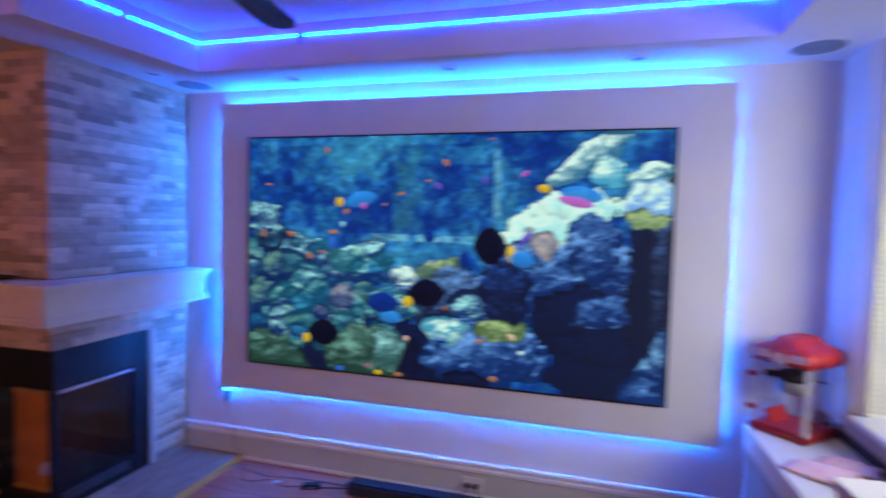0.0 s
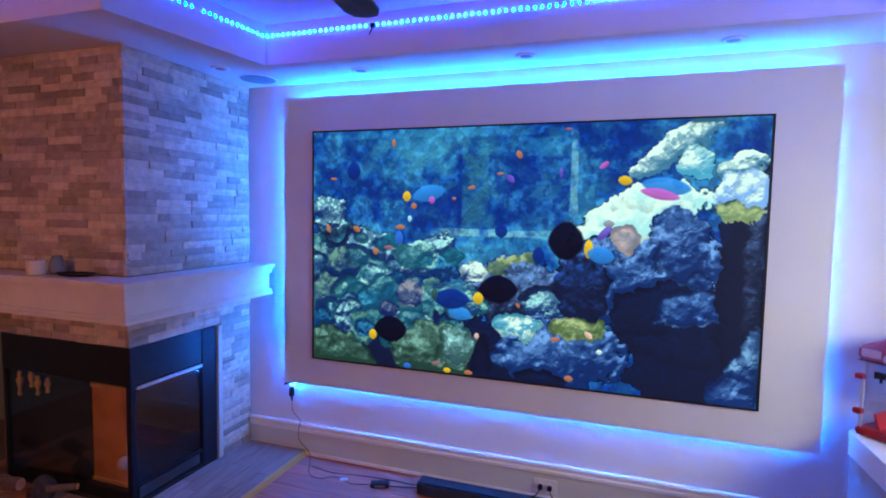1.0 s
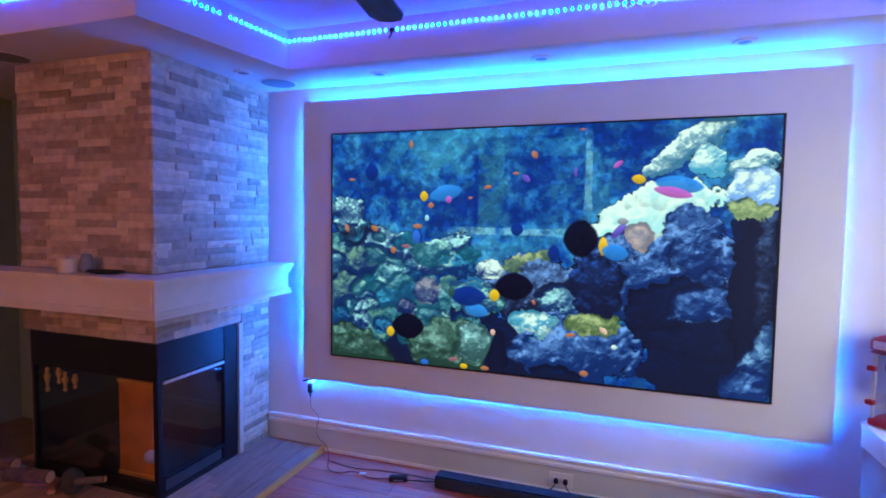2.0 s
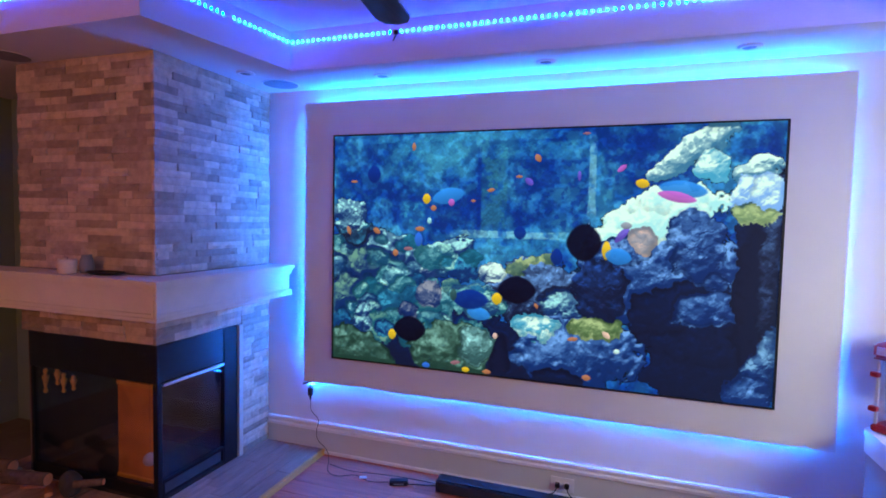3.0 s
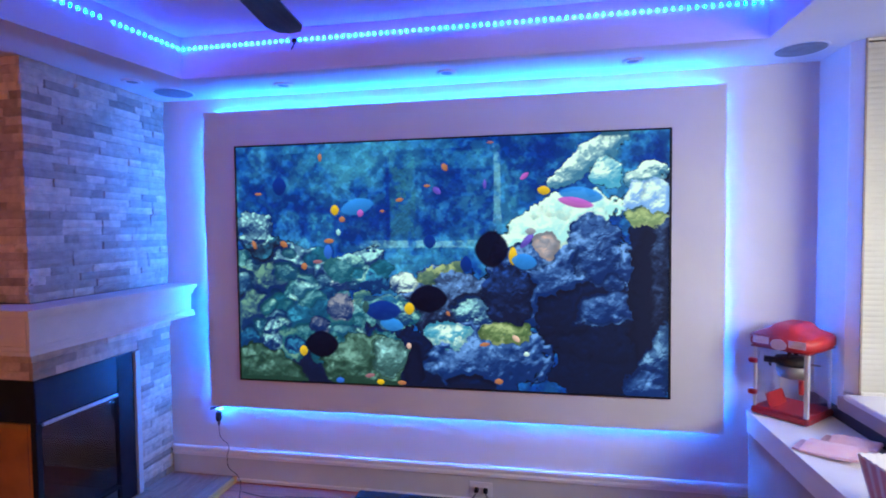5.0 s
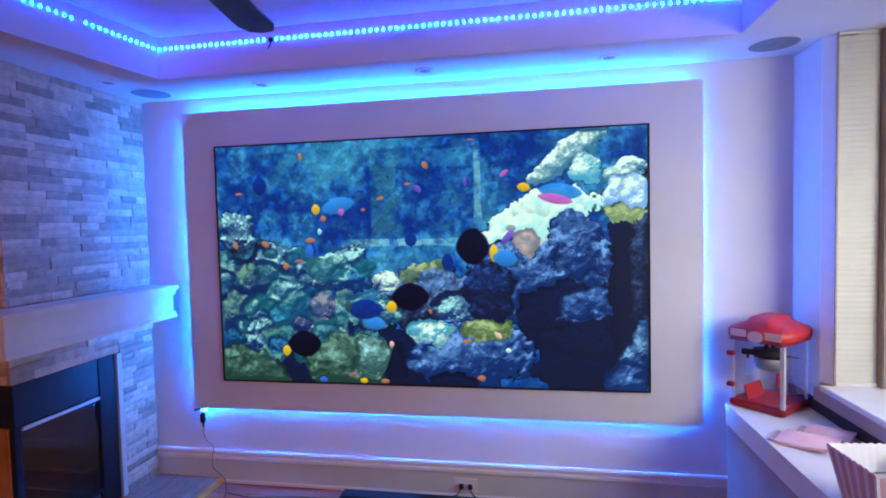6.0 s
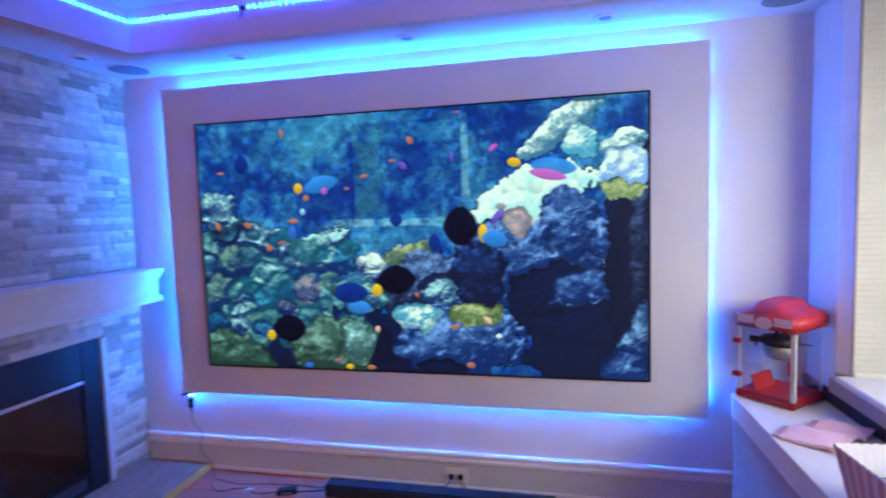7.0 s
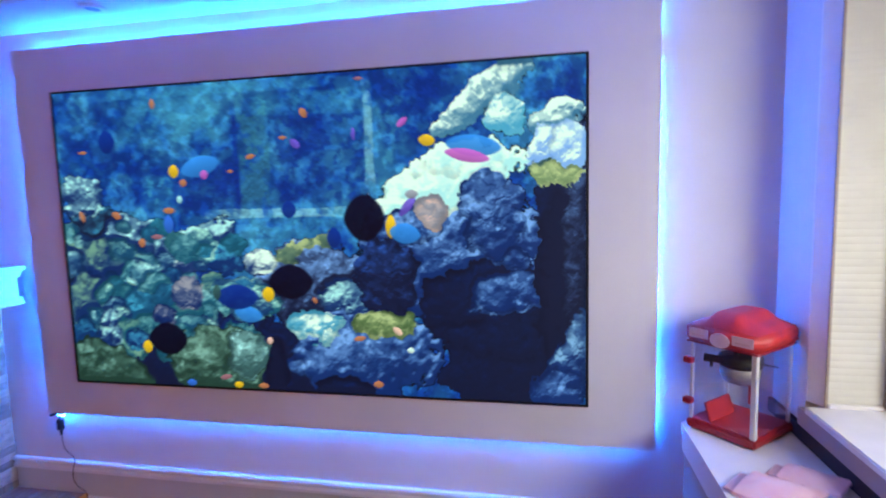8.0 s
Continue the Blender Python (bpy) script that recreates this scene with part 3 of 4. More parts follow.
rock(0.889, 0.432, 0.023, 0.036, 0, DUSK, SLATE, 0.4)
rock(0.955, 0.336, 0.037, 0.296, 0, INK, INK, 0.1)
rock(0.998, 0.473, 0.034, 0.377, 0, INK, SLATE, 0.28)
rock(0.976, 0.749, 0.032, 0.079, 0, SLATE, CREAM, 0.8)
rock(0.958, 0.681, 0.050, 0.036, 0, (0.40, 0.50, 0.34), SAND, 1.0)
rock(0.986, 0.147, 0.040, 0.185, -32, DUSK, (0.42, 0.60, 0.74), 0.8)
rock(0.951, 0.035, 0.045, 0.068, 0, DUSK, SLATE, 0.5)
# middle boulder with a mossy ridge
rock(0.526, 0.339, 0.115, 0.158, 0, INK, SLATE, 0.55)
rock(0.500, 0.467, 0.075, 0.022, 22, OLIVE, SAND, 0.6)
rock(0.596, 0.304, 0.067, 0.066, -10, DUSK, PALE, 0.75)
rock(0.662, 0.384, 0.060, 0.128, 0, INK, BLUE, 0.35)
# coral bank
rock(0.231, 0.091, 0.335, 0.200, 0, INK, DUSK, 0.3)
rock(0.069, 0.331, 0.138, 0.279, 0, INK, TEAL, 0.35)
rock(0.519, 0.067, 0.182, 0.152, 0, INK, DUSK, 0.3)
rock(0.045, 0.648, 0.053, 0.074, 0, DUSK, PALE, 0.7)
rock(0.151, 0.504, 0.067, 0.082, 0, DUSK, PALE, 0.7)
rock(0.250, 0.473, 0.054, 0.062, 0, DUSK, PALE, 0.7)
rock(0.069, 0.425, 0.070, 0.093, 0, DUSK, MOSS, 0.7)
rock(0.336, 0.495, 0.051, 0.070, 0, DUSK, PALE, 0.7)
rock(0.325, 0.442, 0.062, 0.052, 0, DUSK, TEAL, 0.7)
rock(0.174, 0.377, 0.067, 0.082, 0, DUSK, MOSS, 0.7)
rock(0.046, 0.291, 0.065, 0.094, 0, DUSK, MOSS, 0.7)
rock(0.418, 0.423, 0.032, 0.041, 0, DUSK, CREAM, 0.7)
rock(0.262, 0.420, 0.043, 0.046, 0, DUSK, CREAM, 0.7)
rock(0.117, 0.243, 0.069, 0.074, 0, DUSK, MOSS, 0.7)
rock(0.368, 0.323, 0.060, 0.052, 0, DUSK, INK, 0.7)
rock(0.327, 0.248, 0.072, 0.071, 0, DUSK, INK, 0.7)
rock(0.219, 0.309, 0.044, 0.045, 0, DUSK, TEAL, 0.7)
coral_bank()
rock(0.263, 0.322, 0.034, 0.053, 0, DUSK, ROSE, 0.6)
rock(0.208, 0.244, 0.030, 0.045, 0, DUSK, ROSE, 0.5)
rock(0.084, 0.230, 0.024, 0.041, 0, DUSK, PALE, 0.6)
rock(0.082, 0.164, 0.028, 0.048, 0, DUSK, PALE, 0.6)
rock(0.146, 0.153, 0.030, 0.037, 0, DUSK, TEAL, 0.6)
# mossy rocks in front
rock(0.328, 0.089, 0.108, 0.128, 0, (0.11, 0.20, 0.17), (0.42, 0.60, 0.54), 0.52)
rock(0.385, 0.115, 0.045, 0.088, 0, OLIVE, PALE, 0.55)
rock(0.070, 0.039, 0.110, 0.104, -20, (0.11, 0.20, 0.17), (0.40, 0.58, 0.53), 0.46)
rock(0.441, 0.072, 0.022, 0.104, 0, INK, INK, 0.1)
rock(0.610, 0.125, 0.150, 0.152, 0, DUSK, SLATE, 0.55)
rock(0.651, 0.229, 0.065, 0.045, 0, (0.26, 0.36, 0.22), SAND, 0.8)
rock(0.520, 0.215, 0.055, 0.054, 0, TEAL, CREAM, 0.9)
rock(0.577, 0.010, 0.055, 0.050, 0, INK, DUSK, 0.4)
light_relief()
# plain coloured ovals that drift before the rocks
oval(0.624, 0.560, 0.039, 0.076, 0, BLACK)
oval(0.672, 0.533, 0.010, 0.038, 0, YELLOW)
oval(0.478, 0.360, 0.046, 0.059, 0, BLACK)
oval(0.432, 0.319, 0.013, 0.026, 0, YELLOW)
oval(0.214, 0.162, 0.044, 0.058, 0, BLACK)
oval(0.167, 0.132, 0.011, 0.024, 0, YELLOW)
oval(0.482, 0.591, 0.015, 0.028, 0, NAVY)
oval(0.566, 0.500, 0.014, 0.035, 0, NAVY)
oval(0.308, 0.738, 0.043, 0.035, 12, AZURE)
oval(0.253, 0.725, 0.011, 0.023, 0, YELLOW)
oval(0.819, 0.766, 0.049, 0.033, -8, AZURE)
oval(0.740, 0.787, 0.015, 0.018, -10, YELLOW)
oval(0.808, 0.738, 0.040, 0.020, -12, MAGENTA)
oval(0.697, 0.511, 0.029, 0.033, -8, AZURE)
oval(0.389, 0.252, 0.030, 0.029, -10, AZURE)
oval(0.368, 0.309, 0.046, 0.043, 0, NAVY)
oval(0.703, 0.594, 0.008, 0.041, -40, PURPLE)
oval(0.711, 0.629, 0.012, 0.014, 0, ROSE)
oval(0.519, 0.888, 0.007, 0.018, 30, ORANGE)
oval(0.218, 0.945, 0.005, 0.018, 0, ORANGE)
oval(0.477, 0.816, 0.008, 0.006, 0, ORANGE)
oval(0.412, 0.762, 0.010, 0.008, 10, ORANGE)
oval(0.370, 0.718, 0.006, 0.006, 0, ORANGE)
oval(0.271, 0.686, 0.008, 0.013, 0, ORANGE)
oval(0.237, 0.597, 0.013, 0.011, 0, ORANGE)
oval(0.121, 0.584, 0.011, 0.013, -30, ORANGE)
oval(0.043, 0.582, 0.006, 0.021, 20, ORANGE)
oval(0.173, 0.491, 0.008, 0.016, 0, ORANGE)
oval(0.207, 0.510, 0.013, 0.009, 0, CORAL)
oval(0.623, 0.979, 0.009, 0.005, 0, CORAL)
oval(0.607, 0.180, 0.012, 0.009, 10, ORANGE)
oval(0.678, 0.207, 0.011, 0.011, -40, PEACH)
oval(0.639, 0.033, 0.010, 0.012, 0, ORANGE)
oval(0.334, 0.036, 0.013, 0.009, 10, CORAL)
oval(0.412, 0.011, 0.011, 0.010, 0, ORANGE)
oval(0.430, 0.165, 0.006, 0.014, 0, PEACH)
oval(0.524, 0.301, 0.004, 0.012, 30, ORANGE)
oval(0.360, 0.011, 0.010, 0.012, 0, YELLOW)
oval(0.698, 0.844, 0.012, 0.010, 40, MAGENTA)
oval(0.500, 0.796, 0.012, 0.013, -40, PURPLE)
oval(0.316, 0.711, 0.008, 0.016, 0, MAGENTA)
oval(0.610, 0.817, 0.004, 0.021, 0, PURPLE)
oval(0.234, 0.552, 0.011, 0.032, 0, BLUE)
oval(0.326, 0.324, 0.009, 0.028, 0, OLIVE)
oval(0.259, 0.011, 0.011, 0.013, 0, BLUE)
oval(0.057, 0.799, 0.010, 0.006, 0, ORANGE)
oval(0.112, 0.830, 0.019, 0.040, 0, NAVY)
oval(0.261, 0.633, 0.006, 0.014, 0, PALE)
oval(0.701, 0.147, 0.007, 0.010, 0, CREAM)
linear = np.ones((GH, GW, 4), dtype=np.float32)
linear[..., :3] = picture.clip(0, 1) ** 2.2
xs = np.linspace(SX0 + FW, SX1 - FW * 1.4, GW + 1)
zs = np.linspace(SZ0 + FW, SZ1 - FW, GH + 1)
gx, gz = np.meshgrid(xs, zs)
verts = np.stack((gx, np.full_like(gx, PY - 0.008), gz), -1).reshape(-1, 3).astype(np.float32)
first = (np.arange(GH)[:, None] * (GW + 1) + np.arange(GW)[None, :]).reshape(-1)
quads = np.stack((first, first + 1, first + GW + 2, first + GW + 1), -1).astype(np.int32)
data = bpy.data.meshes.new("picture")
data.vertices.add(len(verts))
data.vertices.foreach_set("co", verts.ravel())
data.loops.add(quads.size)
data.loops.foreach_set("vertex_index", quads.ravel())
data.polygons.add(len(quads))
data.polygons.foreach_set("loop_start", np.arange(len(quads), dtype=np.int32) * 4)
data.update(calc_edges=True)
attr = data.color_attributes.new("reef", "FLOAT_COLOR", "CORNER")
attr.data.foreach_set("color", np.repeat(linear.reshape(-1, 4), 4, axis=0).ravel())
screen_mat = bpy.data.materials.new("screen_picture")
screen_mat.use_nodes = True
n, l = screen_mat.node_tree.nodes, screen_mat.node_tree.links
b = n["Principled BSDF"]
b.inputs["Base Color"].default_value = (0.008, 0.008, 0.010, 1)
b.inputs["Specular IOR Level"].default_value = 0.12
b.inputs["Roughness"].default_value = 0.55
vc = n.new("ShaderNodeVertexColor")
vc.layer_name = "reef"
l.new(vc.outputs[0], b.inputs["Emission Color"])
b.inputs["Emission Strength"].default_value = 1.40
data.materials.append(screen_mat)
pic = new("picture", data)
pic.parent = tv
tagged(pic, "glowing picture of a blue coral reef")
part("backing", boxed(SX0 + FW, SX1 - FW * 1.4, PY - 0.006, PY - 0.0004, SZ0 + FW, SZ1 - FW), black_plastic, tv)

# ---- dotted blue strip round the raised ceiling ----
tape = holder("ceiling_light_strip", (0, 0, 0), "dotted blue light tape round the tray ceiling", "light strip")
STRIP_Z = 2.603


def dotted(a, b, skip=()):
    """Tape and its diodes along the upright face from a to b."""
    a, b = Vector((*a, STRIP_Z)), Vector((*b, STRIP_Z))
    way = (b - a).normalized()
    side = way.cross(Vector((0, 0, 1)))
    turn = Matrix(((way.x, side.x, 0, 0), (way.y, side.y, 0, 0), (0, 0, 1, 0), (0, 0, 0, 1)))
    bm = boxed(0, (b - a).length, 0.0005, 0.002, -0.005, 0.005)
    bm.transform(Matrix.Translation(a) @ turn)
    part("tape", bm, white_plastic, tape)
    dot = None
    for k in range(int((b - a).length / 0.0333)):
        s = 0.016 + 0.0333 * k
        if any(lo < s < hi for lo, hi in skip):
            continue
        if dot is None:
            dot = finish("diode", boxed(-0.0028, 0.0028, 0.0022, 0.0055, -0.0065, 0.0065), led_dot_glow)
        o = new("diode", dot)
        o.parent = tape
        o.matrix_local = Matrix.Translation(a + way * s) @ turn


dotted((-2.0875, 2.4312), (0.7895, 2.4312))
dotted((-2.2222, 1.566), (-2.0885, 2.431), skip=((0.42, 0.47),))
dotted((-4.55, 1.5645), (-2.2225, 1.5645))
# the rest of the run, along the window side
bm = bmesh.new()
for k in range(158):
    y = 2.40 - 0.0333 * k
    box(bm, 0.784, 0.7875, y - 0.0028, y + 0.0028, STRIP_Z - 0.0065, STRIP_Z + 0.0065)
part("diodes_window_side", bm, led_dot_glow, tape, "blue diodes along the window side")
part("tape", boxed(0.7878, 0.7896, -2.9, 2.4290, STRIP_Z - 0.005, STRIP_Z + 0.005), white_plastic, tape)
clip = holder("cable_clip", (-1.432, 2.4315, 2.60), "small dark connector clip hanging from the light tape", "clip")
part("clip_body", boxed(-0.012, 0.012, -0.014, -0.0025, -0.012, 0.010, bevel=0.002), black_plastic, clip)
part("tail", rod(bmesh.new(), (0.002, -0.010, -0.012), (-0.014, -0.016, -0.048), 0.0045, 0.003, 8), black_plastic, clip)

# ---- ceiling fittings ----
for x, y in ((-2.322, 2.665), (1.0, 2.622), (-3.42, 1.80)):
    g = holder("ceiling_speaker", (x, y, SOFFIT), "round grey in-ceiling speaker grille", "speaker", group="ceiling speakers")
    part("rim", lathe(bmesh.new(), [(0.104, -0.0005), (0.114, -0.0005), (0.114, -0.003), (0.110, -0.005), (0.104, -0.004)]), ceiling_paint, g, smooth=False)
    part("grille", lathe(bmesh.new(), [(0.106, -0.0006), (0.106, -0.004), (0.06, -0.0055), (0.002, -0.006)]), grille_grey, g, "dark perforated grille")
for x, y in ((-1.612, 2.643), (-0.675, 2.616), (0.255, 2.625), (-2.37, 2.40)):
    g = holder("recessed_light", (x, y, SOFFIT), "small unlit recessed ceiling light with a pale ring", "ceiling light", group="recessed ceiling lights")
    part("ring", lathe(bmesh.new(), [(0.030, -0.0005), (0.052, -0.0005), (0.052, -0.004), (0.046, -0.009), (0.034, -0.010), (0.030, -0.006)]), ceiling_paint, g, smooth=True)
    part("lens", lathe(bmesh.new(), [(0.0295, -0.0006), (0.0295, -0.006), (0.002, -0.0075)]), grille_grey, g, "dull grey lens")

# ceiling fan under the tray
fan = holder("ceiling_fan", (-1.10, 1.15, 0), "dark walnut ceiling fan with five blades", "ceiling fan")
part("canopy", lathe(bmesh.new(), [(0.07, TRAY - 0.001), (0.07, TRAY - 0.03), (0.03, TRAY - 0.06), (0.016, TRAY - 0.065)]), black_metal, fan)
part("motor", lathe(bmesh.new(), [(0.016, 2.61), (0.10, 2.58), (0.115, 2.54), (0.115, 2.45), (0.08, 2.42), (0.05, 2.41)]), black_metal, fan, smooth=True)
part("cap", lathe(bmesh.new(), [(0.05, 2.4095), (0.075, 2.40), (0.06, 2.365), (0.015, 2.35)]), white_card, fan, smooth=True)
for k in range(5):
    m = Matrix.Rotation(radians(97 + 72 * k), 4, "Z")
    bm = prism(bmesh.new(), [(0.17, -0.045), (0.30, -0.062), (0.68, -0.072), (0.735, -0.048), (0.75, 0.0), (0.735, 0.048), (0.68, 0.072), (0.30, 0.062), (0.17, 0.045)], 2.424, 2.432)
    bm.transform(m)
    part("blade", bm, fan_wood, fan)
    bm = boxed(0.10, 0.24, -0.014, 0.014, 2.4325, 2.442)
    bm.transform(m)
    part("bracket", bm, black_metal, fan)

# unseen lamp in the back of the room, its pendant form assumed
pend = holder("unseen_pendant_lamp", (-2.75, -1.0, 0), "unseen warm lamp, added as a pendant with a brass cup", "lamp")
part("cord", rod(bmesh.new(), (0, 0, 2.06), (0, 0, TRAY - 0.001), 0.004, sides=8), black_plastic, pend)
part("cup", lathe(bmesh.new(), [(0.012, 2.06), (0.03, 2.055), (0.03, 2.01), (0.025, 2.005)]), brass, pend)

# ---- chimney breast with corner fireplace ----
CX0, CX1, CY0, HEARTH, BOX_T = -3.555, -2.54, 1.925, 0.078, 0.932
breast = holder("chimney_breast", (0, 0, 0), "corner chimney breast faced with split grey and tan stone", "chimney breast", kind="structure")
SKIN = 0.022
bm = boxed(CX0 + SKIN, CX1 - SKIN, CY0 + SKIN, NORTH - 0.0005, BOX_T, SOFFIT - 0.0005)
box(bm, CX0 + SKIN, CX1 - SKIN, 2.565, NORTH - 0.0005, 0.0, BOX_T)
box(bm, CX0 + SKIN, CX0 + 0.045, CY0 + SKIN, 2.565, 0.0, BOX_T)
part("core", bm, mortar, breast, "dark mortar behind the stone")

fire = holder("fireplace", (0, 0, 0), "black two-sided glass corner fireplace, unlit", "fireplace")
FX0, FX1, FY0, FY1 = -3.508, -2.545, 1.932, 2.535
bm = boxed(FX0, FX1, FY0, FY1, HEARTH, HEARTH + 0.02)
box(bm, FX0, FX0 + 0.01, FY0 + 0.03, FY1, HEARTH + 0.02, BOX_T - 0.001)
box(bm, FX0 + 0.01, FX1 - 0.03, FY1 - 0.012, FY1, HEARTH + 0.02, BOX_T - 0.001)
part("firebox", bm, soot, fire, "sooty firebox lining")
part("hood", boxed(FX0, FX1, FY0, FY1, 0.725, BOX_T - 0.0015, bevel=0.003), black_enamel, fire, "glossy black hood band")
part("corner_post", boxed(FX1 - 0.030, FX1 + 0.002, FY0 - 0.002, FY0 + 0.030, HEARTH + 0.02, 0.7245, bevel=0.002), black_metal, fire)
part("jamb", boxed(FX1 - 0.028, FX1 + 0.004, 2.415, FY1 - 0.0005, HEARTH + 0.0005, BOX_T - 0.002, bevel=0.003), black_metal, fire)
part("side_rail", boxed(FX1 - 0.006, FX1 + 0.010, 1.965, 2.414, 0.703, 0.722, bevel=0.003), steel, fire, "thin grey steel rail")
part("lower_rail", boxed(FX1 - 0.020, FX1 + 0.008, 1.963, 2.4145, 0.178, 0.196, bevel=0.003), black_metal, fire)
part("grille_panel", boxed(FX1 - 0.020, FX1 - 0.006, 1.975, 2.4020, HEARTH + 0.032, 0.170, bevel=0.003), grey_enamel, fire, "dark grey lower panel")
bm = boxed(FX1 - 0.018, FX1 + 0.004, 1.963, 2.4145, HEARTH + 0.0205, HEARTH + 0.0315, bevel=0.002)
box(bm, FX1 - 0.018, FX1 + 0.004, 1.963, 1.9745, HEARTH + 0.032, 0.1775, bevel=0.002)
box(bm, FX1 - 0.018, FX1 + 0.004, 2.4025, 2.4145, HEARTH + 0.032, 0.1775, bevel=0.002)
part("panel_frame", bm, black_metal, fire)
part("glass_pane", boxed(FX1 - 0.014, FX1 - 0.009, 1.9632, 2.414, 0.1962, 0.7025), fire_glass, fire, "dark reflecting side glass")
part("glass_pane", boxed(FX0 + 0.03, FX1 - 0.031, FY0 + 0.008, FY0 + 0.013, 0.16, 0.7245), fire_glass, fire, "dark reflecting front glass")
part("front_rail", boxed(FX0 + 0.012, FX1 - 0.031, FY0, FY0 + 0.025, HEARTH + 0.0205, 0.1595, bevel=0.003), black_metal, fire)
part("front_jamb", boxed(FX0 + 0.0105, FX0 + 0.03, FY0, FY0 + 0.03, 0.16, 0.7245), black_metal, fire)
# copper-brown sheet with bright rails behind the front glass, standing in for a reflection
part("reflection_sheet", boxed(-2.918, -2.654, FY0 + 0.080, FY0 + 0.086, 0.1565, 0.662), reflection_sheet, fire, "copper-brown sheet standing in for a reflection in the glass")
part("reflection_rail", boxed(-2.924, -2.648, FY0 + 0.072, FY0 + 0.092, 0.6625, 0.686, bevel=0.003), brass, fire, "bright brass-toned rail of the reflection sheet")
part("reflection_rail", boxed(-2.924, -2.648, FY0 + 0.072, FY0 + 0.092, 0.134, 0.156, bevel=0.003), brass, fire, "bright brass-toned rail of the reflection sheet")
# turned drops modelled in place of lamps reflected in the glass
for x, z, h in ((-3.465, 0.650, 0.15), (-3.365, 0.690, 0.11), (-3.315, 0.655, 0.12), (-3.235, 0.665, 0.09)):
    prof = [(0.004, -h / 2), (0.013, -h / 2 + 0.012), (0.006, -h / 4), (0.014, 0.0), (0.018, h / 5), (0.007, h / 4), (0.013, h / 2 - 0.012), (0.004, h / 2)]
    part("reflection_drop", lathe(bmesh.new(), prof, (x, FY0 + 0.06, z - 0.03), 12), brass, fire, "brass-toned drop standing in for a reflected lamp", smooth=True)
# added globe and wire take the place of a white reflection
gl = part("reflection_globe", ball(bmesh.new(), (-2.655, FY0 + 0.052, 0.285), 0.036), white_plastic, fire, "white globe standing in for a bright reflection in the glass", smooth=True)
part("added_globe_wire", rod(bmesh.new(), (-2.655, FY0 + 0.052, 0.32), (-2.655, FY0 + 0.052, 0.7255), 0.0012, sides=6), dark_line, gl)
part("edge_strip", boxed(CX1 - 0.012, CX1 + 0.012, 2.5355, 2.572, HEARTH + 0.0005, BOX_T - 0.004, bevel=0.002), beige_metal, fire, "beige upright edging strip")

# ---- mantel shelf ----
MX, MY, MZ0, MZ1 = -2.33, 1.735, 1.108, 1.300
mantel = holder("mantel_shelf", (0, 0, 0), "white panelled mantel wrapping the chimney corner", "mantel shelf")


def wrap(z0, z1, out, bevel_in=0.0):
    """The outline of the shelf, pushed out by so much."""
    x, y = MX + out, MY - out
    return [(-3.78, y), (x, y), (x, 2.802 + out), (CX1 + 0.0225, 2.802 + out), (CX1 + 0.0225, CY0 - 0.0225), (-3.78, CY0 - 0.0225)]


part("core", prism(bmesh.new(), wrap(0, 0, -0.012), MZ0 + 0.004, MZ1 - 0.022), mantel_paint, mantel)
part("top_board", prism(bmesh.new(), wrap(0, 0, 0.014), MZ1 - 0.0215, MZ1), mantel_paint, mantel)
part("crown_bead", prism(bmesh.new(), wrap(0, 0, 0.004), MZ1 - 0.036, MZ1 - 0.022), mantel_paint, mantel)
part("foot_bead", prism(bmesh.new(), wrap(0, 0, 0.003), MZ0 - 0.004, MZ0 + 0.014), mantel_paint, mantel)
# raised frames round the sunk panels
FR = 0.022
for a0, a1 in ((-3.75, MX - 0.012),):
    bm = boxed(a0, a1, MY - 0.002, MY + 0.0118, MZ0 + 0.0145, MZ0 + 0.034, bevel=0.003)
    box(bm, a0, a1, MY - 0.002, MY + 0.0118, MZ1 - 0.056, MZ1 - 0.0365, bevel=0.003)
    box(bm, a1 - FR, a1, MY - 0.0025, MY + 0.0118, MZ0 + 0.0145, MZ1 - 0.0365, bevel=0.003)
    part("panel_frame", bm, mantel_paint, mantel)
bm = boxed(MX - 0.0118, MX + 0.002, MY - 0.0025, 2.802, MZ0 + 0.0145, MZ0 + 0.034, bevel=0.003)
box(bm, MX - 0.0118, MX + 0.002, MY - 0.0025, 2.802, MZ1 - 0.056, MZ1 - 0.0365, bevel=0.003)
box(bm, MX - 0.0118, MX + 0.0025, MY - 0.0028, MY + FR, MZ0 + 0.0145, MZ1 - 0.0365, bevel=0.003)
part("panel_frame", bm, mantel_paint, mantel)

# things on the mantel
cup = holder("candle_jar", (-2.985, 1.79, MZ1), "squat cream candle jar on the mantel", "candle")
part("jar", lathe(bmesh.new(), [(0.036, 0.0005), (0.042, 0.006), (0.044, 0.07), (0.040, 0.078), (0.036, 0.074)]), candle_wax, cup, smooth=True)
part("wick", rod(bmesh.new(), (0, 0, 0.074), (0.002, 0, 0.086), 0.0018, sides=6), dark_line, cup)
jar2 = holder("small_pot", (-2.94, 1.86, MZ1), "small dark pot standing behind the candle jar", "pot")
part("pot_body", lathe(bmesh.new(), [(0.03, 0.0005), (0.036, 0.03), (0.03, 0.075), (0.022, 0.09), (0.026, 0.096)]), grille_grey, jar2, smooth=True)
tray = holder("shallow_dish", (-2.78, 1.84, MZ1), "flat dark dish with a low rim on the mantel", "dish", turn=6)
bm = bmesh.new()
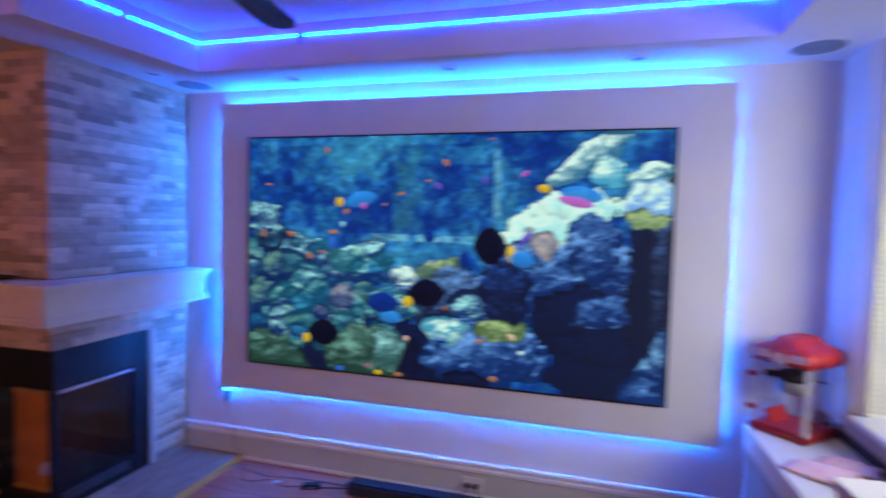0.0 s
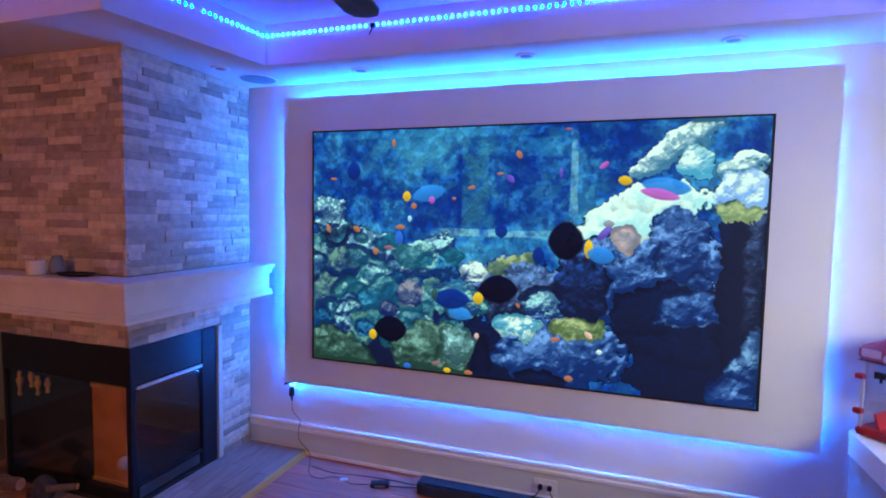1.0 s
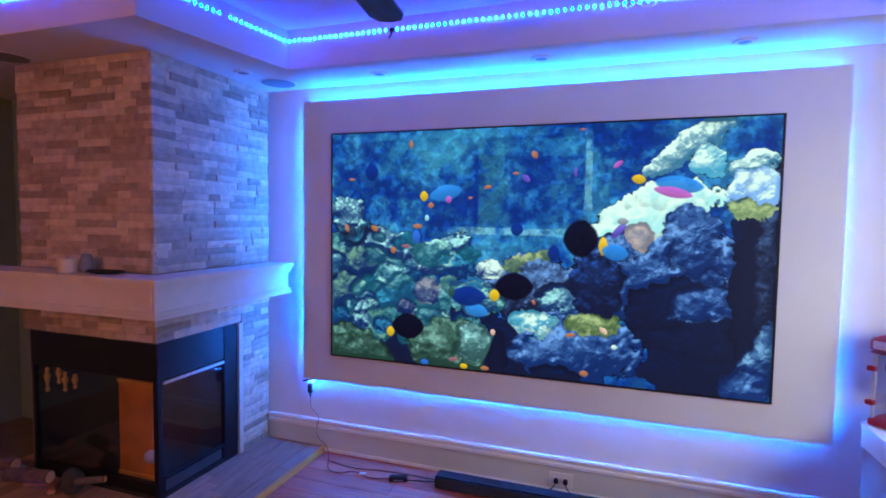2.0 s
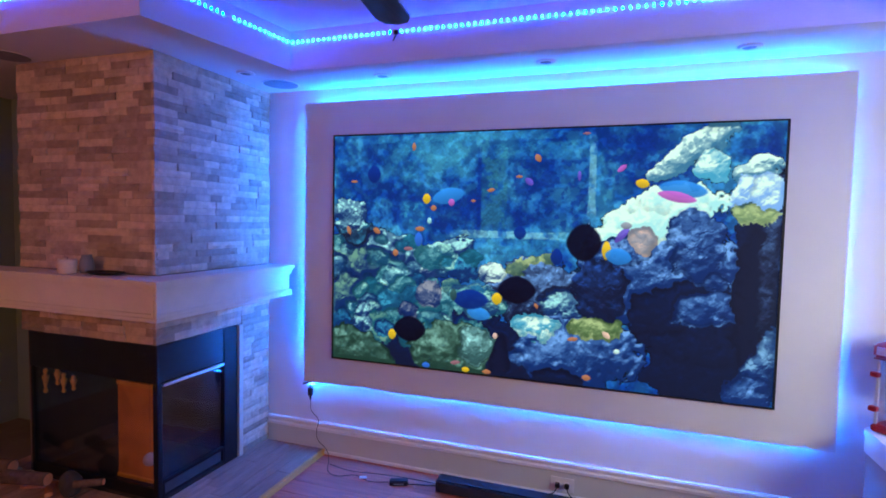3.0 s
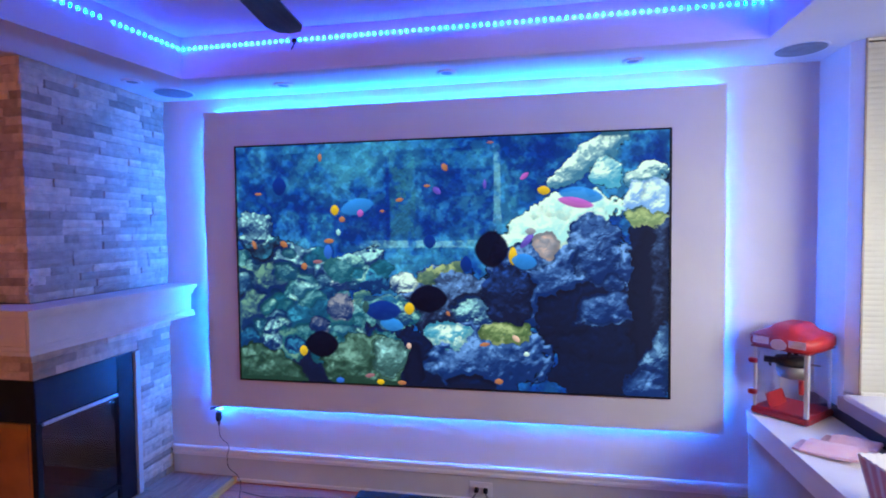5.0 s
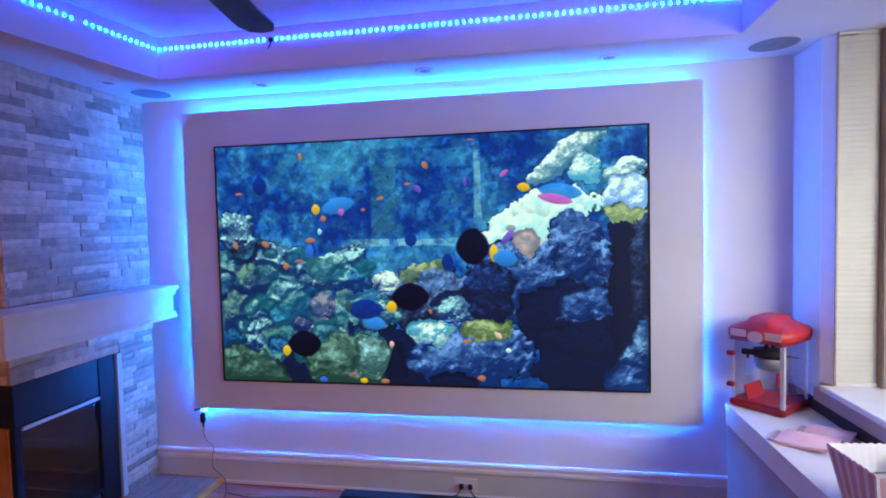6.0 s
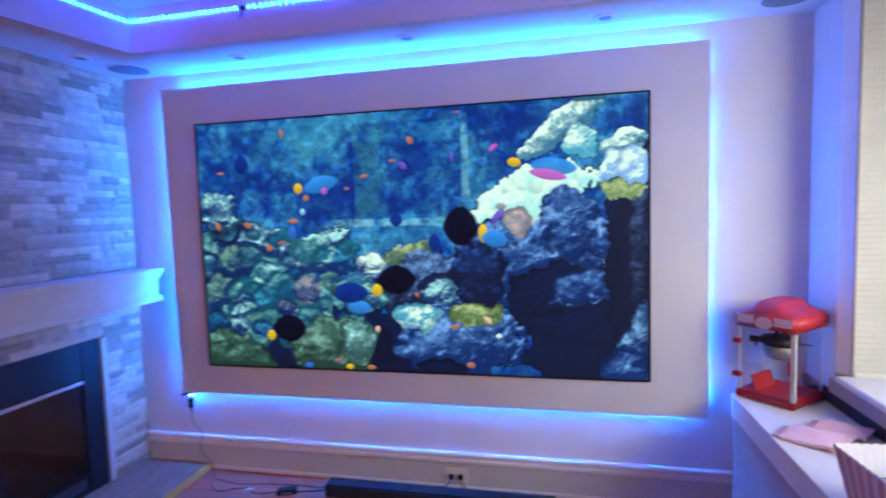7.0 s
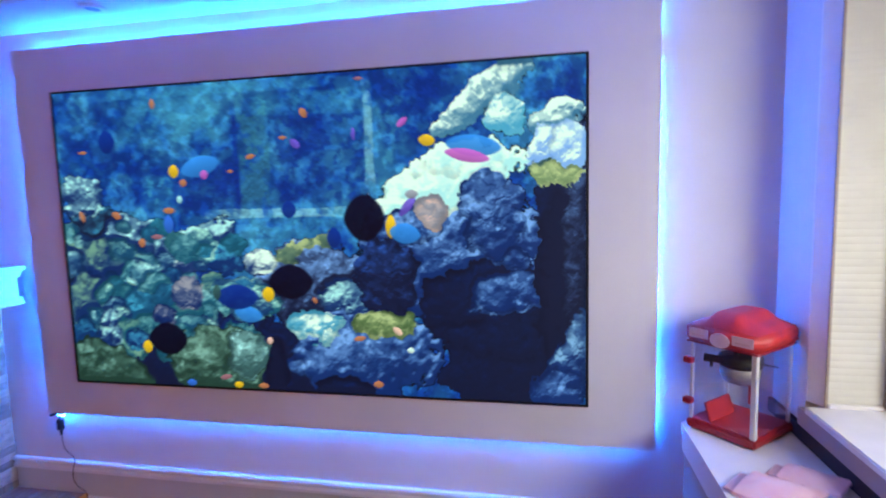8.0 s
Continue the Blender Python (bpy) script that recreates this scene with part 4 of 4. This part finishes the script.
lathe(bm, [(0.06, 0.0005), (0.10, 0.006), (0.112, 0.016), (0.108, 0.017), (0.09, 0.010)])
bm.transform(Matrix.Diagonal((1.0, 0.5, 1, 1)))
part("dish_body", bm, black_plastic, tray, smooth=True)

# ---- raised hearth ----
hearth = holder("hearth", (0, 0, 0), "low raised hearth of grey-brown plank tiles", "hearth", kind="structure")
HX = -2.105
part("slab", boxed(-3.9, HX, 0.9, NORTH - 0.0135, GROUND - 0.011, HEARTH - 0.008), mortar, hearth)
part("nosing", boxed(HX + 0.0005, HX + 0.022, 0.9, NORTH - 0.0135, GROUND - 0.011, HEARTH + 0.003, bevel=0.004), nosing_wood, hearth, "yellow wood nosing")

# things lying before the fireplace
logs = (((-3.66, 1.74, 0.118), (-3.44, 1.79, 0.118), 0.040), ((-3.36, 1.70, 0.116), (-3.12, 1.76, 0.116), 0.038), ((-2.98, 1.80, 0.098), (-2.86, 1.87, 0.098), 0.020))
plank = thing("kindling_board", boxed(-0.09, 0.09, -0.022, 0.022, 0.0, 0.022, bevel=0.003), log_cut, "rough orange-brown kindling board on the hearth", "kindling")
plank.matrix_world = pose(-3.31, 1.845, HEARTH, 0, 0, 24)
prop = thing("kindling_board", boxed(-0.06, 0.06, -0.018, 0.018, 0.0, 0.022, bevel=0.003), log_cut, "short orange-brown kindling board on the hearth", "kindling")
prop.matrix_world = pose(-3.20, 1.82, HEARTH, 0, 0, -35)
for a, c, r in logs:
    mid = (Vector(a) + Vector(c)) / 2
    lg = holder("split_log", (mid.x, mid.y, HEARTH), "short split log with a pale cut end on the hearth", "log", group="logs on the hearth")
    bm = rod(bmesh.new(), Vector(a) - Vector((mid.x, mid.y, 0)), Vector(c) - Vector((mid.x, mid.y, 0)), r, r * 0.9, 14)
    for v in bm.verts:
        v.co += 0.15 * r * Vector((noise.noise(v.co * 30), noise.noise(v.co * 31 + Vector((5, 1, 2))), noise.noise(v.co * 29 + Vector((2, 7, 1)))))
    part("bark", bm, log_bark, lg)
    way = (Vector(c) - Vector(a)).normalized()
    e = Vector(c) - Vector((mid.x, mid.y, 0))
    part("cut_end", rod(bmesh.new(), e + way * 0.003, e + way * 0.006, r * 0.8, r * 0.78, 14), log_cut, lg, "orange-brown cut end")
rockm = bmesh.ops.create_icosphere
for x, y, r, s, m in ((-3.05, 1.83, 0.062, (0.9, 0.8, 1.1), ash_stone), (-3.56, 1.86, 0.040, (1.3, 1, 0.9), pale_stone), (-3.45, 1.88, 0.030, (1.2, 1, 0.9), pale_stone)):
    bm = bmesh.new()
    rockm(bm, subdivisions=3, radius=r)
    for v in bm.verts:
        v.co *= 1 + 0.35 * noise.noise(v.co * 16)
        v.co = Vector((v.co.x * s[0], v.co.y * s[1], v.co.z * s[2]))
    low = min(v.co.z for v in bm.verts)
    for v in bm.verts:
        v.co.z -= low
    ob = thing("hearth_stone", bm, m, "rough stone standing on the hearth", "stone", smooth=True)
    ob.location = (x, y, HEARTH)
# ---- on the floor by the wall ----
bar = holder("soundbar", (-0.610, 2.666, GROUND), "long black soundbar lying on the floor", "soundbar")
part("shell", boxed(-0.615, 0.615, -0.045, 0.048, 0.006, 0.078, bevel=0.008), black_plastic, bar)
part("front_cloth", boxed(-0.595, 0.595, -0.049, -0.0455, 0.013, 0.071, bevel=0.001), black_cloth, bar, "black cloth front")
for x in (-0.62, 0.6):
    part("end_cap", boxed(x, x + 0.018, -0.046, 0.049, 0.005, 0.079, bevel=0.006), black_plastic, bar)
for x in (-0.45, 0.45):
    part("foot", boxed(x - 0.03, x + 0.03, -0.03, 0.03, -0.0, 0.0058), black_cloth, bar)

plate = holder("wall_outlet", (-0.536, NORTH - 0.012, 0.122), "white wall outlet plate with two black plugs", "outlet")
part("plate", boxed(-0.066, 0.066, -0.006, -0.0005, -0.041, 0.041, bevel=0.002), white_plastic, plate)
for x in (-0.026, 0.026):
    part("socket", lathe(bmesh.new(), [(0.019, -0.0002), (0.019, 0.0018), (0.016, 0.002)], (0, 0, 0)), trim_paint, plate).matrix_local = pose(x, -0.006, 0.0, 90)
    part("plug", boxed(x - 0.013, x + 0.013, -0.034, -0.0085, -0.013, 0.013, bevel=0.004), black_plastic, plate, "black plug")
cable("power_cable", [(-0.51, 2.8, 0.118), (-0.49, 2.785, 0.09), (-0.44, 2.79, 0.06), (-0.357, 2.729, 0.049), (-0.104, 2.734, 0.049)], 0.0032, black_plastic, "thin black power cable hanging from the outlet")
cable("power_cable", [(-0.562, 2.8, 0.118), (-0.58, 2.785, 0.09), (-0.64, 2.805, 0.06), (-0.736, 2.737, 0.049), (-1.076, 2.734, 0.049), (-1.407, 2.641, 0.057)], 0.0032, black_plastic, "thin black power cable lying along the wall")
brick = holder("power_adapter", (-1.465, 2.637, GROUND), "black power adapter lying on the floor", "power adapter", turn=20)
part("adapter_body", boxed(-0.055, 0.055, -0.024, 0.024, 0.0005, 0.030, bevel=0.005), black_plastic, brick)
part("mark", boxed(-0.03, 0.03, -0.0243, -0.0241, 0.010, 0.018), grille_grey, brick)
plug = holder("strip_connector", (-2.178, 2.80, 0.50), "black connector hanging below the blue light strip", "connector")
part("connector_body", boxed(-0.015, 0.015, -0.014, 0.012, -0.060, -0.002, bevel=0.004), black_plastic, plug)
part("connector_neck", rod(bmesh.new(), (0, 0, -0.09), (0, 0, -0.06), 0.005, 0.009, 10), black_plastic, plug)
part("clip_end", rod(bmesh.new(), (-0.055, 0.0, 0.015), (-0.012, 0.0, 0.028), 0.008, 0.006, 8), black_plastic, plug)
part("lead", rod(bmesh.new(), (0.0, 0.0, -0.002), (0.004, -0.012, 0.062), 0.004, 0.004, 8), black_plastic, plug)
cable("thin_cable", [(-2.178, 2.8, 0.412), (-2.172, 2.803, 0.34), (-2.12, 2.806, 0.28), (-2.125, 2.795, 0.22), (-2.12, 2.8, 0.15), (-2.06, 2.8, 0.1), (-1.971, 2.69, 0.075), (-1.942, 2.632, 0.049), (-1.854, 2.593, 0.049), (-1.757, 2.641, 0.049), (-1.64, 2.603, 0.049), (-1.523, 2.622, 0.057)], 0.0021, black_plastic, "thin dark cable trailing from the strip connector to the floor")
cable("thin_cable", [(-1.971, 2.709, 0.049), (-1.805, 2.68, 0.049), (-1.66, 2.7, 0.049), (-1.465, 2.719, 0.049), (-1.251, 2.719, 0.049)], 0.0021, black_plastic, "thin dark cable lying along the baseboard")
tag = thing("cable_tag", boxed(-0.022, 0.022, -0.012, 0.012, 0.0045, 0.014, bevel=0.003), white_plastic, "small white cable joiner on the floor", "cable joiner")
tag.matrix_world = pose(-1.694, 2.622, GROUND, 0, 0, 25)

# ---- popcorn machine on the ledge ----
LT = 0.711
pop = holder("popcorn_machine", (0.9965, 2.646, LT), "small red tabletop popcorn machine with clear sides", "popcorn machine", turn=43)
HW, HD = 0.133, 0.125
bm = prism(bmesh.new(), [(-HW, -HD), (HW, -HD), (HW, HD), (-HW, HD)], 0.004, 0.036)
bmesh.ops.bevel(bm, geom=list(bm.edges), offset=0.006, segments=2, affect="EDGES")
part("base", bm, red_deep, pop, "dark red base tray")
part("tray_floor", boxed(-HW + 0.012, HW - 0.012, -HD + 0.012, HD - 0.012, 0.0362, 0.040), red_plastic, pop)
bm = boxed(-0.105, 0.055, -0.004, 0.004, 0.0402, 0.112, bevel=0.003)
bm.transform(pose(-0.005, 0.03, 0, -20, 0, 0))
part("crumb_guard", bm, red_plastic, pop, "upright red guard inside")
for x, y, r, m in ((-HW + 0.012, -HD + 0.012, 0.009, silver_paint), (HW - 0.014, -HD + 0.014, 0.006, silver_paint), (-HW + 0.014, HD - 0.014, 0.006, silver_paint), (HW - 0.014, HD - 0.014, 0.006, silver_paint)):
    part("post", boxed(x - r, x + r, y - r, y + r, 0.0365, 0.338, bevel=0.002), m, pop, "silver corner post")
for s in (-1, 1):
    p = part("side_pane", boxed(s * (HW - 0.010) - 0.001, s * (HW - 0.010) + 0.001, -HD + 0.02, HD - 0.02, 0.0405, 0.337), clear_pane, pop, "clear side pane")
    p.visible_shadow = False
    p = part("front_pane" if s < 0 else "rear_pane", boxed(-HW + 0.02, HW - 0.02, s * (HD - 0.010) - 0.001, s * (HD - 0.010) + 0.001, 0.0405, 0.337), clear_pane, pop, "clear pane")
    p.visible_shadow = False
# slab roof, its crown raised in the middle and running front to back
bm = boxed(-HW - 0.006, HW + 0.006, -HD - 0.006, HD + 0.006, 0.336, 0.398, bevel=0.010)
N_DOME = 22
grid = [[None] * (N_DOME + 1) for _ in range(N_DOME + 1)]


def crown(y):
    t = min(max((0.62 - abs(y)) / 0.34, 0), 1)
    return t * t * (3 - 2 * t)


for i in range(N_DOME + 1):
    for j in range(N_DOME + 1):
        x, y = -1 + 2 * i / N_DOME, -1 + 2 * j / N_DOME
        grid[i][j] = bm.verts.new((x * (HW - 0.001), y * (HD - 0.001), 0.396 + (0.026 * (1 - abs(y) ** 4) + 0.030 * crown(y)) * (1 - abs(x) ** 6) ** 0.7))
for i in range(N_DOME):
    for j in range(N_DOME):
        bm.faces.new((grid[i][j], grid[i + 1][j], grid[i + 1][j + 1], grid[i][j + 1]))
roof = part("roof", bm, red_plastic, pop, "bright red roof with a raised middle", smooth=True)
part("roof_edge", boxed(-HW - 0.003, HW + 0.003, -HD - 0.003, HD + 0.003, 0.330, 0.3355, bevel=0.002), red_deep, pop)
# pale panels on the printed side, the lettering too small to read
FXX = -HW - 0.0085
for y, w, z, h in ((0.078, 0.072, 0.372, 0.034), (-0.078, 0.072, 0.372, 0.034)):
    part("decal", boxed(FXX, FXX + 0.0022, y - w / 2, y + w / 2, z - h / 2 - 0.003, z + h / 2 - 0.003, bevel=0.0005), pale_decal, roof, "pale printed panel")
    part("decal_bar", boxed(FXX - 0.0006, FXX - 0.0001, y - w / 2 + 0.012, y + w / 2 - 0.012, z - 0.014, z - 0.006), red_print, roof)
bm = bmesh.new()
bmesh.ops.create_cone(bm, cap_ends=True, segments=28, radius1=0.5, radius2=0.5, depth=1.0, matrix=pose(FXX, 0, 0.358, 0, 90, 0) @ Matrix.Diagonal((0.052, 0.070, 0.004, 1)))
part("round_decal", bm, pale_decal, roof, "pale printed oval")
# hinges, kettle and its arms
for z in (0.108, 0.262):
    part("hinge", boxed(-HW - 0.016, -HW + 0.012, HD - 0.026, HD + 0.006, z - 0.011, z + 0.011, bevel=0.003), red_deep, pop, "red hinge block")
for x in (-0.03, 0.035):
    part("hanger", rod(bmesh.new(), (x, 0, 0.275), (x, 0, 0.332), 0.009, sides=12), black_plastic, pop)
kettle = part("kettle", lathe(bmesh.new(), [(0.03, 0.176), (0.056, 0.186), (0.068, 0.215), (0.068, 0.240), (0.064, 0.243)]), dull_steel, pop, "dull steel kettle", smooth=True)
part("kettle_lid", lathe(bmesh.new(), [(0.070, 0.2435), (0.074, 0.252), (0.072, 0.278), (0.02, 0.286)]), black_plastic, kettle, "black kettle lid", smooth=True)
part("handle", rod(bmesh.new(), (-0.055, 0.02, 0.266), (-0.080, 0.090, 0.266), 0.013, 0.016, 12), black_plastic, kettle)
part("hook", rod(bmesh.new(), (-0.07, 0.068, 0.235), (-0.07, 0.068, 0.256), 0.006, sides=8), black_plastic, kettle)
part("crank", rod(bmesh.new(), (0.055, -0.03, 0.245), (0.095, -0.085, 0.238), 0.006, 0.004, 8), black_plastic, kettle)
part("heater_cup", rod(bmesh.new(), (0.03, -0.03, 0.10), (0.03, -0.03, 0.165), 0.014, sides=14), red_plastic, pop, "red cup below the kettle")
part("side_knob", rod(bmesh.new(), (HW + 0.010, -HD + 0.04, 0.345), (HW + 0.034, -HD + 0.04, 0.345), 0.005, sides=10), black_plastic, pop)
for x in (-0.11, 0.11):
    for y in (-0.10, 0.10):
        part("foot", rod(bmesh.new(), (x, y, 0.0), (x, y, 0.0045), 0.009, sides=10), black_plastic, pop)

# ---- paper bags and tub on the ledge ----


def paper_bag(place, turn, tip, w, d, seed):
    """A flat empty paper bag with a folded end and crinkled faces."""
    bag = holder("paper_bag", place, "flat empty pink-printed paper popcorn bag", "paper bag", group="paper bags on the ledge", turn=turn)
    bm = bmesh.new()
    nx, ny = 18, 12
    rows = []
    for layer in (0, 1):
        rows.append([[bm.verts.new((-w / 2 + w * i / nx, -d / 2 + d * j / ny + 0.003 * (i % 2) * (j == ny), layer * (0.010 + 0.020 * math.sin(math.pi * j / ny) * math.sin(math.pi * (0.15 + 0.85 * i / nx))) + 0.004 + tip * (i / nx) ** 2 * 0.03 + 0.004 * noise.noise((i * 0.35 + seed, j * 0.4, layer * 3.0)))) for j in range(ny + 1)] for i in range(nx + 1)])
    for layer in (0, 1):
        for i in range(nx):
            for j in range(ny):
                q = (rows[layer][i][j], rows[layer][i + 1][j], rows[layer][i + 1][j + 1], rows[layer][i][j + 1])
                bm.faces.new(q if layer else q[::-1])
    rim = [(i, 0) for i in range(nx)] + [(nx, j) for j in range(ny)] + [(i, ny) for i in range(nx, 0, -1)] + [(0, j) for j in range(ny, 0, -1)]
    for (a, b_), (c, d_) in zip(rim, rim[1:] + rim[:1]):
        bm.faces.new((rows[0][a][b_], rows[0][c][d_], rows[1][c][d_], rows[1][a][b_]))
    bmesh.ops.recalc_face_normals(bm, faces=bm.faces)
    part("paper_body", bm, pink_paper, bag)
    bm = boxed(-w / 2 - 0.03, -w / 2 + 0.006, -d / 2 + 0.01, d / 2 - 0.03, 0.002, 0.010, bevel=0.002)
    part("folded_end", bm, red_print, bag, "darker folded end")
    for k in (-1, 1):
        part("print_band", boxed(-w / 2 + 0.06, w / 2 - 0.05, k * d * 0.27 - 0.004, k * d * 0.27 + 0.004, 0.0005, 0.0012), red_print, bag)
    return bag


paper_bag((0.950, 2.190, LT), -40, 0.6, 0.19, 0.165, 1.0)
paper_bag((1.080, 2.285, LT), -40, 0.3, 0.16, 0.12, 6.0)

tub = holder("popcorn_tub", (0.908, 1.642, LT), "open white popcorn tub with faded red stripes", "popcorn tub", turn=4)
TB, TT, TH = 0.076, 0.110, 0.189


def tub_side(k):
    """One slanting wall with a scalloped rim."""
    bm = bmesh.new()
    n_ = 48
    inner, outer = [], []
    for i in range(n_ + 1):
        a = -1 + 2 * i / n_
        top = TH + 0.005 * abs(math.sin(math.pi * 9 * i / n_)) - 0.003
        outer.append((bm.verts.new((a * TB, -TB, 0.001)), bm.verts.new((a * TT, -TT, top))))
        inner.append((bm.verts.new((a * (TB - 0.0015), -TB + 0.0016, 0.001)), bm.verts.new((a * (TT - 0.0015), -TT + 0.0016, top))))
    for i in range(n_):
        bm.faces.new((outer[i][0], outer[i + 1][0], outer[i + 1][1], outer[i][1]))
        bm.faces.new((inner[i][0], inner[i][1], inner[i + 1][1], inner[i + 1][0]))
        bm.faces.new((outer[i][1], outer[i + 1][1], inner[i + 1][1], inner[i][1]))
    bm.transform(Matrix.Rotation(radians(90 * k), 4, "Z"))
    return bm


for k in range(4):
    w = part("tub_wall", tub_side(k), white_card, tub)
    for s in range(5):
        a = -0.8 + 0.4 * s
        bm = bmesh.new()
        q = [((a - 0.11) * TB, -TB - 0.0008, 0.004), ((a + 0.11) * TB, -TB - 0.0008, 0.004), ((a + 0.11) * TT * 0.98, -TT * 0.985 - 0.0008, TH * 0.955), ((a - 0.11) * TT * 0.98, -TT * 0.985 - 0.0008, TH * 0.955)]
        front = [bm.verts.new(p) for p in q]
        back = [bm.verts.new((p[0], p[1] + 0.0006, p[2])) for p in q]
        bm.faces.new(front)
        bm.faces.new(back[::-1])
        for i in range(4):
            bm.faces.new((front[i], back[i], back[(i + 1) % 4], front[(i + 1) % 4]))
        bmesh.ops.recalc_face_normals(bm, faces=bm.faces)
        bm.transform(Matrix.Rotation(radians(90 * k), 4, "Z"))
        part("stripe", bm, red_print, w, "faded red stripe")
part("tub_floor", boxed(-TB + 0.002, TB - 0.002, -TB + 0.002, TB - 0.002, 0.0015, 0.003), white_card, tub)
cable("handle_wire", [(-0.05, 0.09, 0.1), (-0.02, 0.02, 0.135), (0.05, 0, 0.15), (0.09, 0.01, 0.14)], 0.0016, dark_line, "dark wire lying in the tub", parent=tub)

# ---- boards, tiles and stones ----
rb = random.Random(11)
board = finish("floor_board", boxed(0, 1, 0, 1, 0, 1), floor_wood)
BW = 0.128
y = NORTH - BW
row = 0
while y > 0.2:
    x = -2.08 + 0.001 - rb.uniform(0.1, 0.9)
    while x < 0.815:
        x1 = min(x + 1.22, 0.818)
        xa = max(x, -2.0825)
        if x1 - xa > 0.02:
            o = new("floor_board", board)
            o.parent = floor
            o.matrix_local = Matrix.Translation((xa, y, GROUND - 0.0115)) @ Matrix.Diagonal((x1 - xa - 0.0018, BW - 0.0018, 0.0115 + rb.uniform(-0.0004, 0.0), 1))
        x += 1.22
    y -= BW
    row += 1
rest = bmesh.new()
box(rest, WEST + 0.01, 0.81, SOUTH + 0.01, y + BW - 0.002, GROUND - 0.0115, GROUND - 0.0004)
part("floor_boards_behind", rest, floor_wood, floor)

tile = finish("plank_tile", boxed(0, 1, 0, 1, 0, 1), hearth_tile)
x = HX - 0.092
while x > -3.85:
    y = NORTH - 0.014 - rb.uniform(0.1, 0.4)
    y1 = NORTH - 0.014
    while y1 > 0.95:
        y = max(y, 0.92)
        if not (x + 0.09 > CX1 - 0.02 and x > CX1 - 0.1 and y1 < 0):
            o = new("plank_tile", tile)
            o.parent = hearth
            o.matrix_local = Matrix.Translation((x, y, HEARTH - 0.0078)) @ Matrix.Diagonal((0.0895, y1 - y - 0.002, 0.0074 - rb.uniform(0, 0.001), 1))
        y1 = y
        y -= rb.choice((0.40, 0.46, 0.33))
    x -= 0.092


def chip(seed):
    """A split stone one unit wide and high, its face rough."""
    r = random.Random(seed)
    bm = bmesh.new()
    nx, nz = 4, 2
    face = [[bm.verts.new((i / nx, -1.0 + (0.16 if i in (0, nx) or j in (0, nz) else 0.0) + r.uniform(-0.12, 0.12), j / nz)) for j in range(nz + 1)] for i in range(nx + 1)]
    for i in range(nx):
        for j in range(nz):
            bm.faces.new((face[i][j], face[i + 1][j], face[i + 1][j + 1], face[i][j + 1]))
    rim = [face[i][0] for i in range(nx)] + [face[nx][j] for j in range(nz)] + [face[i][nz] for i in range(nx, 0, -1)] + [face[0][j] for j in range(nz, 0, -1)]
    back = [bm.verts.new((v.co.x, 0, v.co.z)) for v in rim]
    for i in range(len(rim)):
        j = (i + 1) % len(rim)
        bm.faces.new((rim[i], back[i], back[j], rim[j]))
    bmesh.ops.recalc_face_normals(bm, faces=bm.faces)
    return bm


chips = [finish("stone", chip(s), stone) for s in range(10)]
joined_v, joined_f = [], []
count = 0


def lay_stone(m):
    """Places one stone, as a part near the screen wall and joined beyond."""
    global count
    src = rb.choice(chips)
    if count < 298 and m.translation.x > CX1 - 0.001:
        o = new("stone", src)
        o.parent = breast
        o.matrix_local = m
        count += 1
    else:
        start = len(joined_v)
        joined_v.extend((m @ v.co)[:] for v in src.vertices)
        joined_f.extend(tuple(start + i for i in p.vertices) for p in src.polygons)


def courses(z0, z1, a0, a1, place):
    """Courses of stones between two heights along a face."""
    rows_ = max(1, round((z1 - z0) / 0.039))
    h = (z1 - z0) / rows_
    for k in range(rows_):
        a = a0
        while a < a1 - 0.001:
            w = rb.choice((0.09, 0.12, 0.15, 0.19, 0.24))
            if a1 - (a + w) < 0.05:
                w = a1 - a
            place(a, w - 0.0012, z0 + k * h, h - 0.0012, rb.choice((0.017, 0.020, 0.022, 0.024, 0.027)))
            a += w


def east_face(a, w, z, h, depth):
    lay_stone(Matrix.Translation((CX1 - SKIN + 0.0005, a, z)) @ Matrix.Rotation(radians(90), 4, "Z") @ Matrix.Diagonal((w, depth, h, 1)))


def south_face(a, w, z, h, depth):
    lay_stone(Matrix.Translation((a, CY0 + SKIN - 0.0005, z)) @ Matrix.Diagonal((w, depth, h, 1)))


courses(MZ1 + 0.001, SOFFIT - 0.001, CY0, NORTH - 0.001, east_face)
courses(HEARTH + 0.001, MZ0 - 0.005, 2.574, NORTH - 0.001, east_face)
courses(BOX_T + 0.001, MZ0 - 0.005, CY0, 2.5735, east_face)
courses(MZ1 + 0.001, SOFFIT - 0.001, CX0, CX1 - 0.002, south_face)
courses(BOX_T + 0.001, MZ0 - 0.005, CX0, CX1 - 0.002, south_face)
data = bpy.data.meshes.new("stone_rest")
data.from_pydata(joined_v, [], joined_f)
data.materials.append(stone_rest)
ob = new("stone_rest", data)
ob.parent = breast
tagged(ob, "split stones of the far courses", kind="stuff")
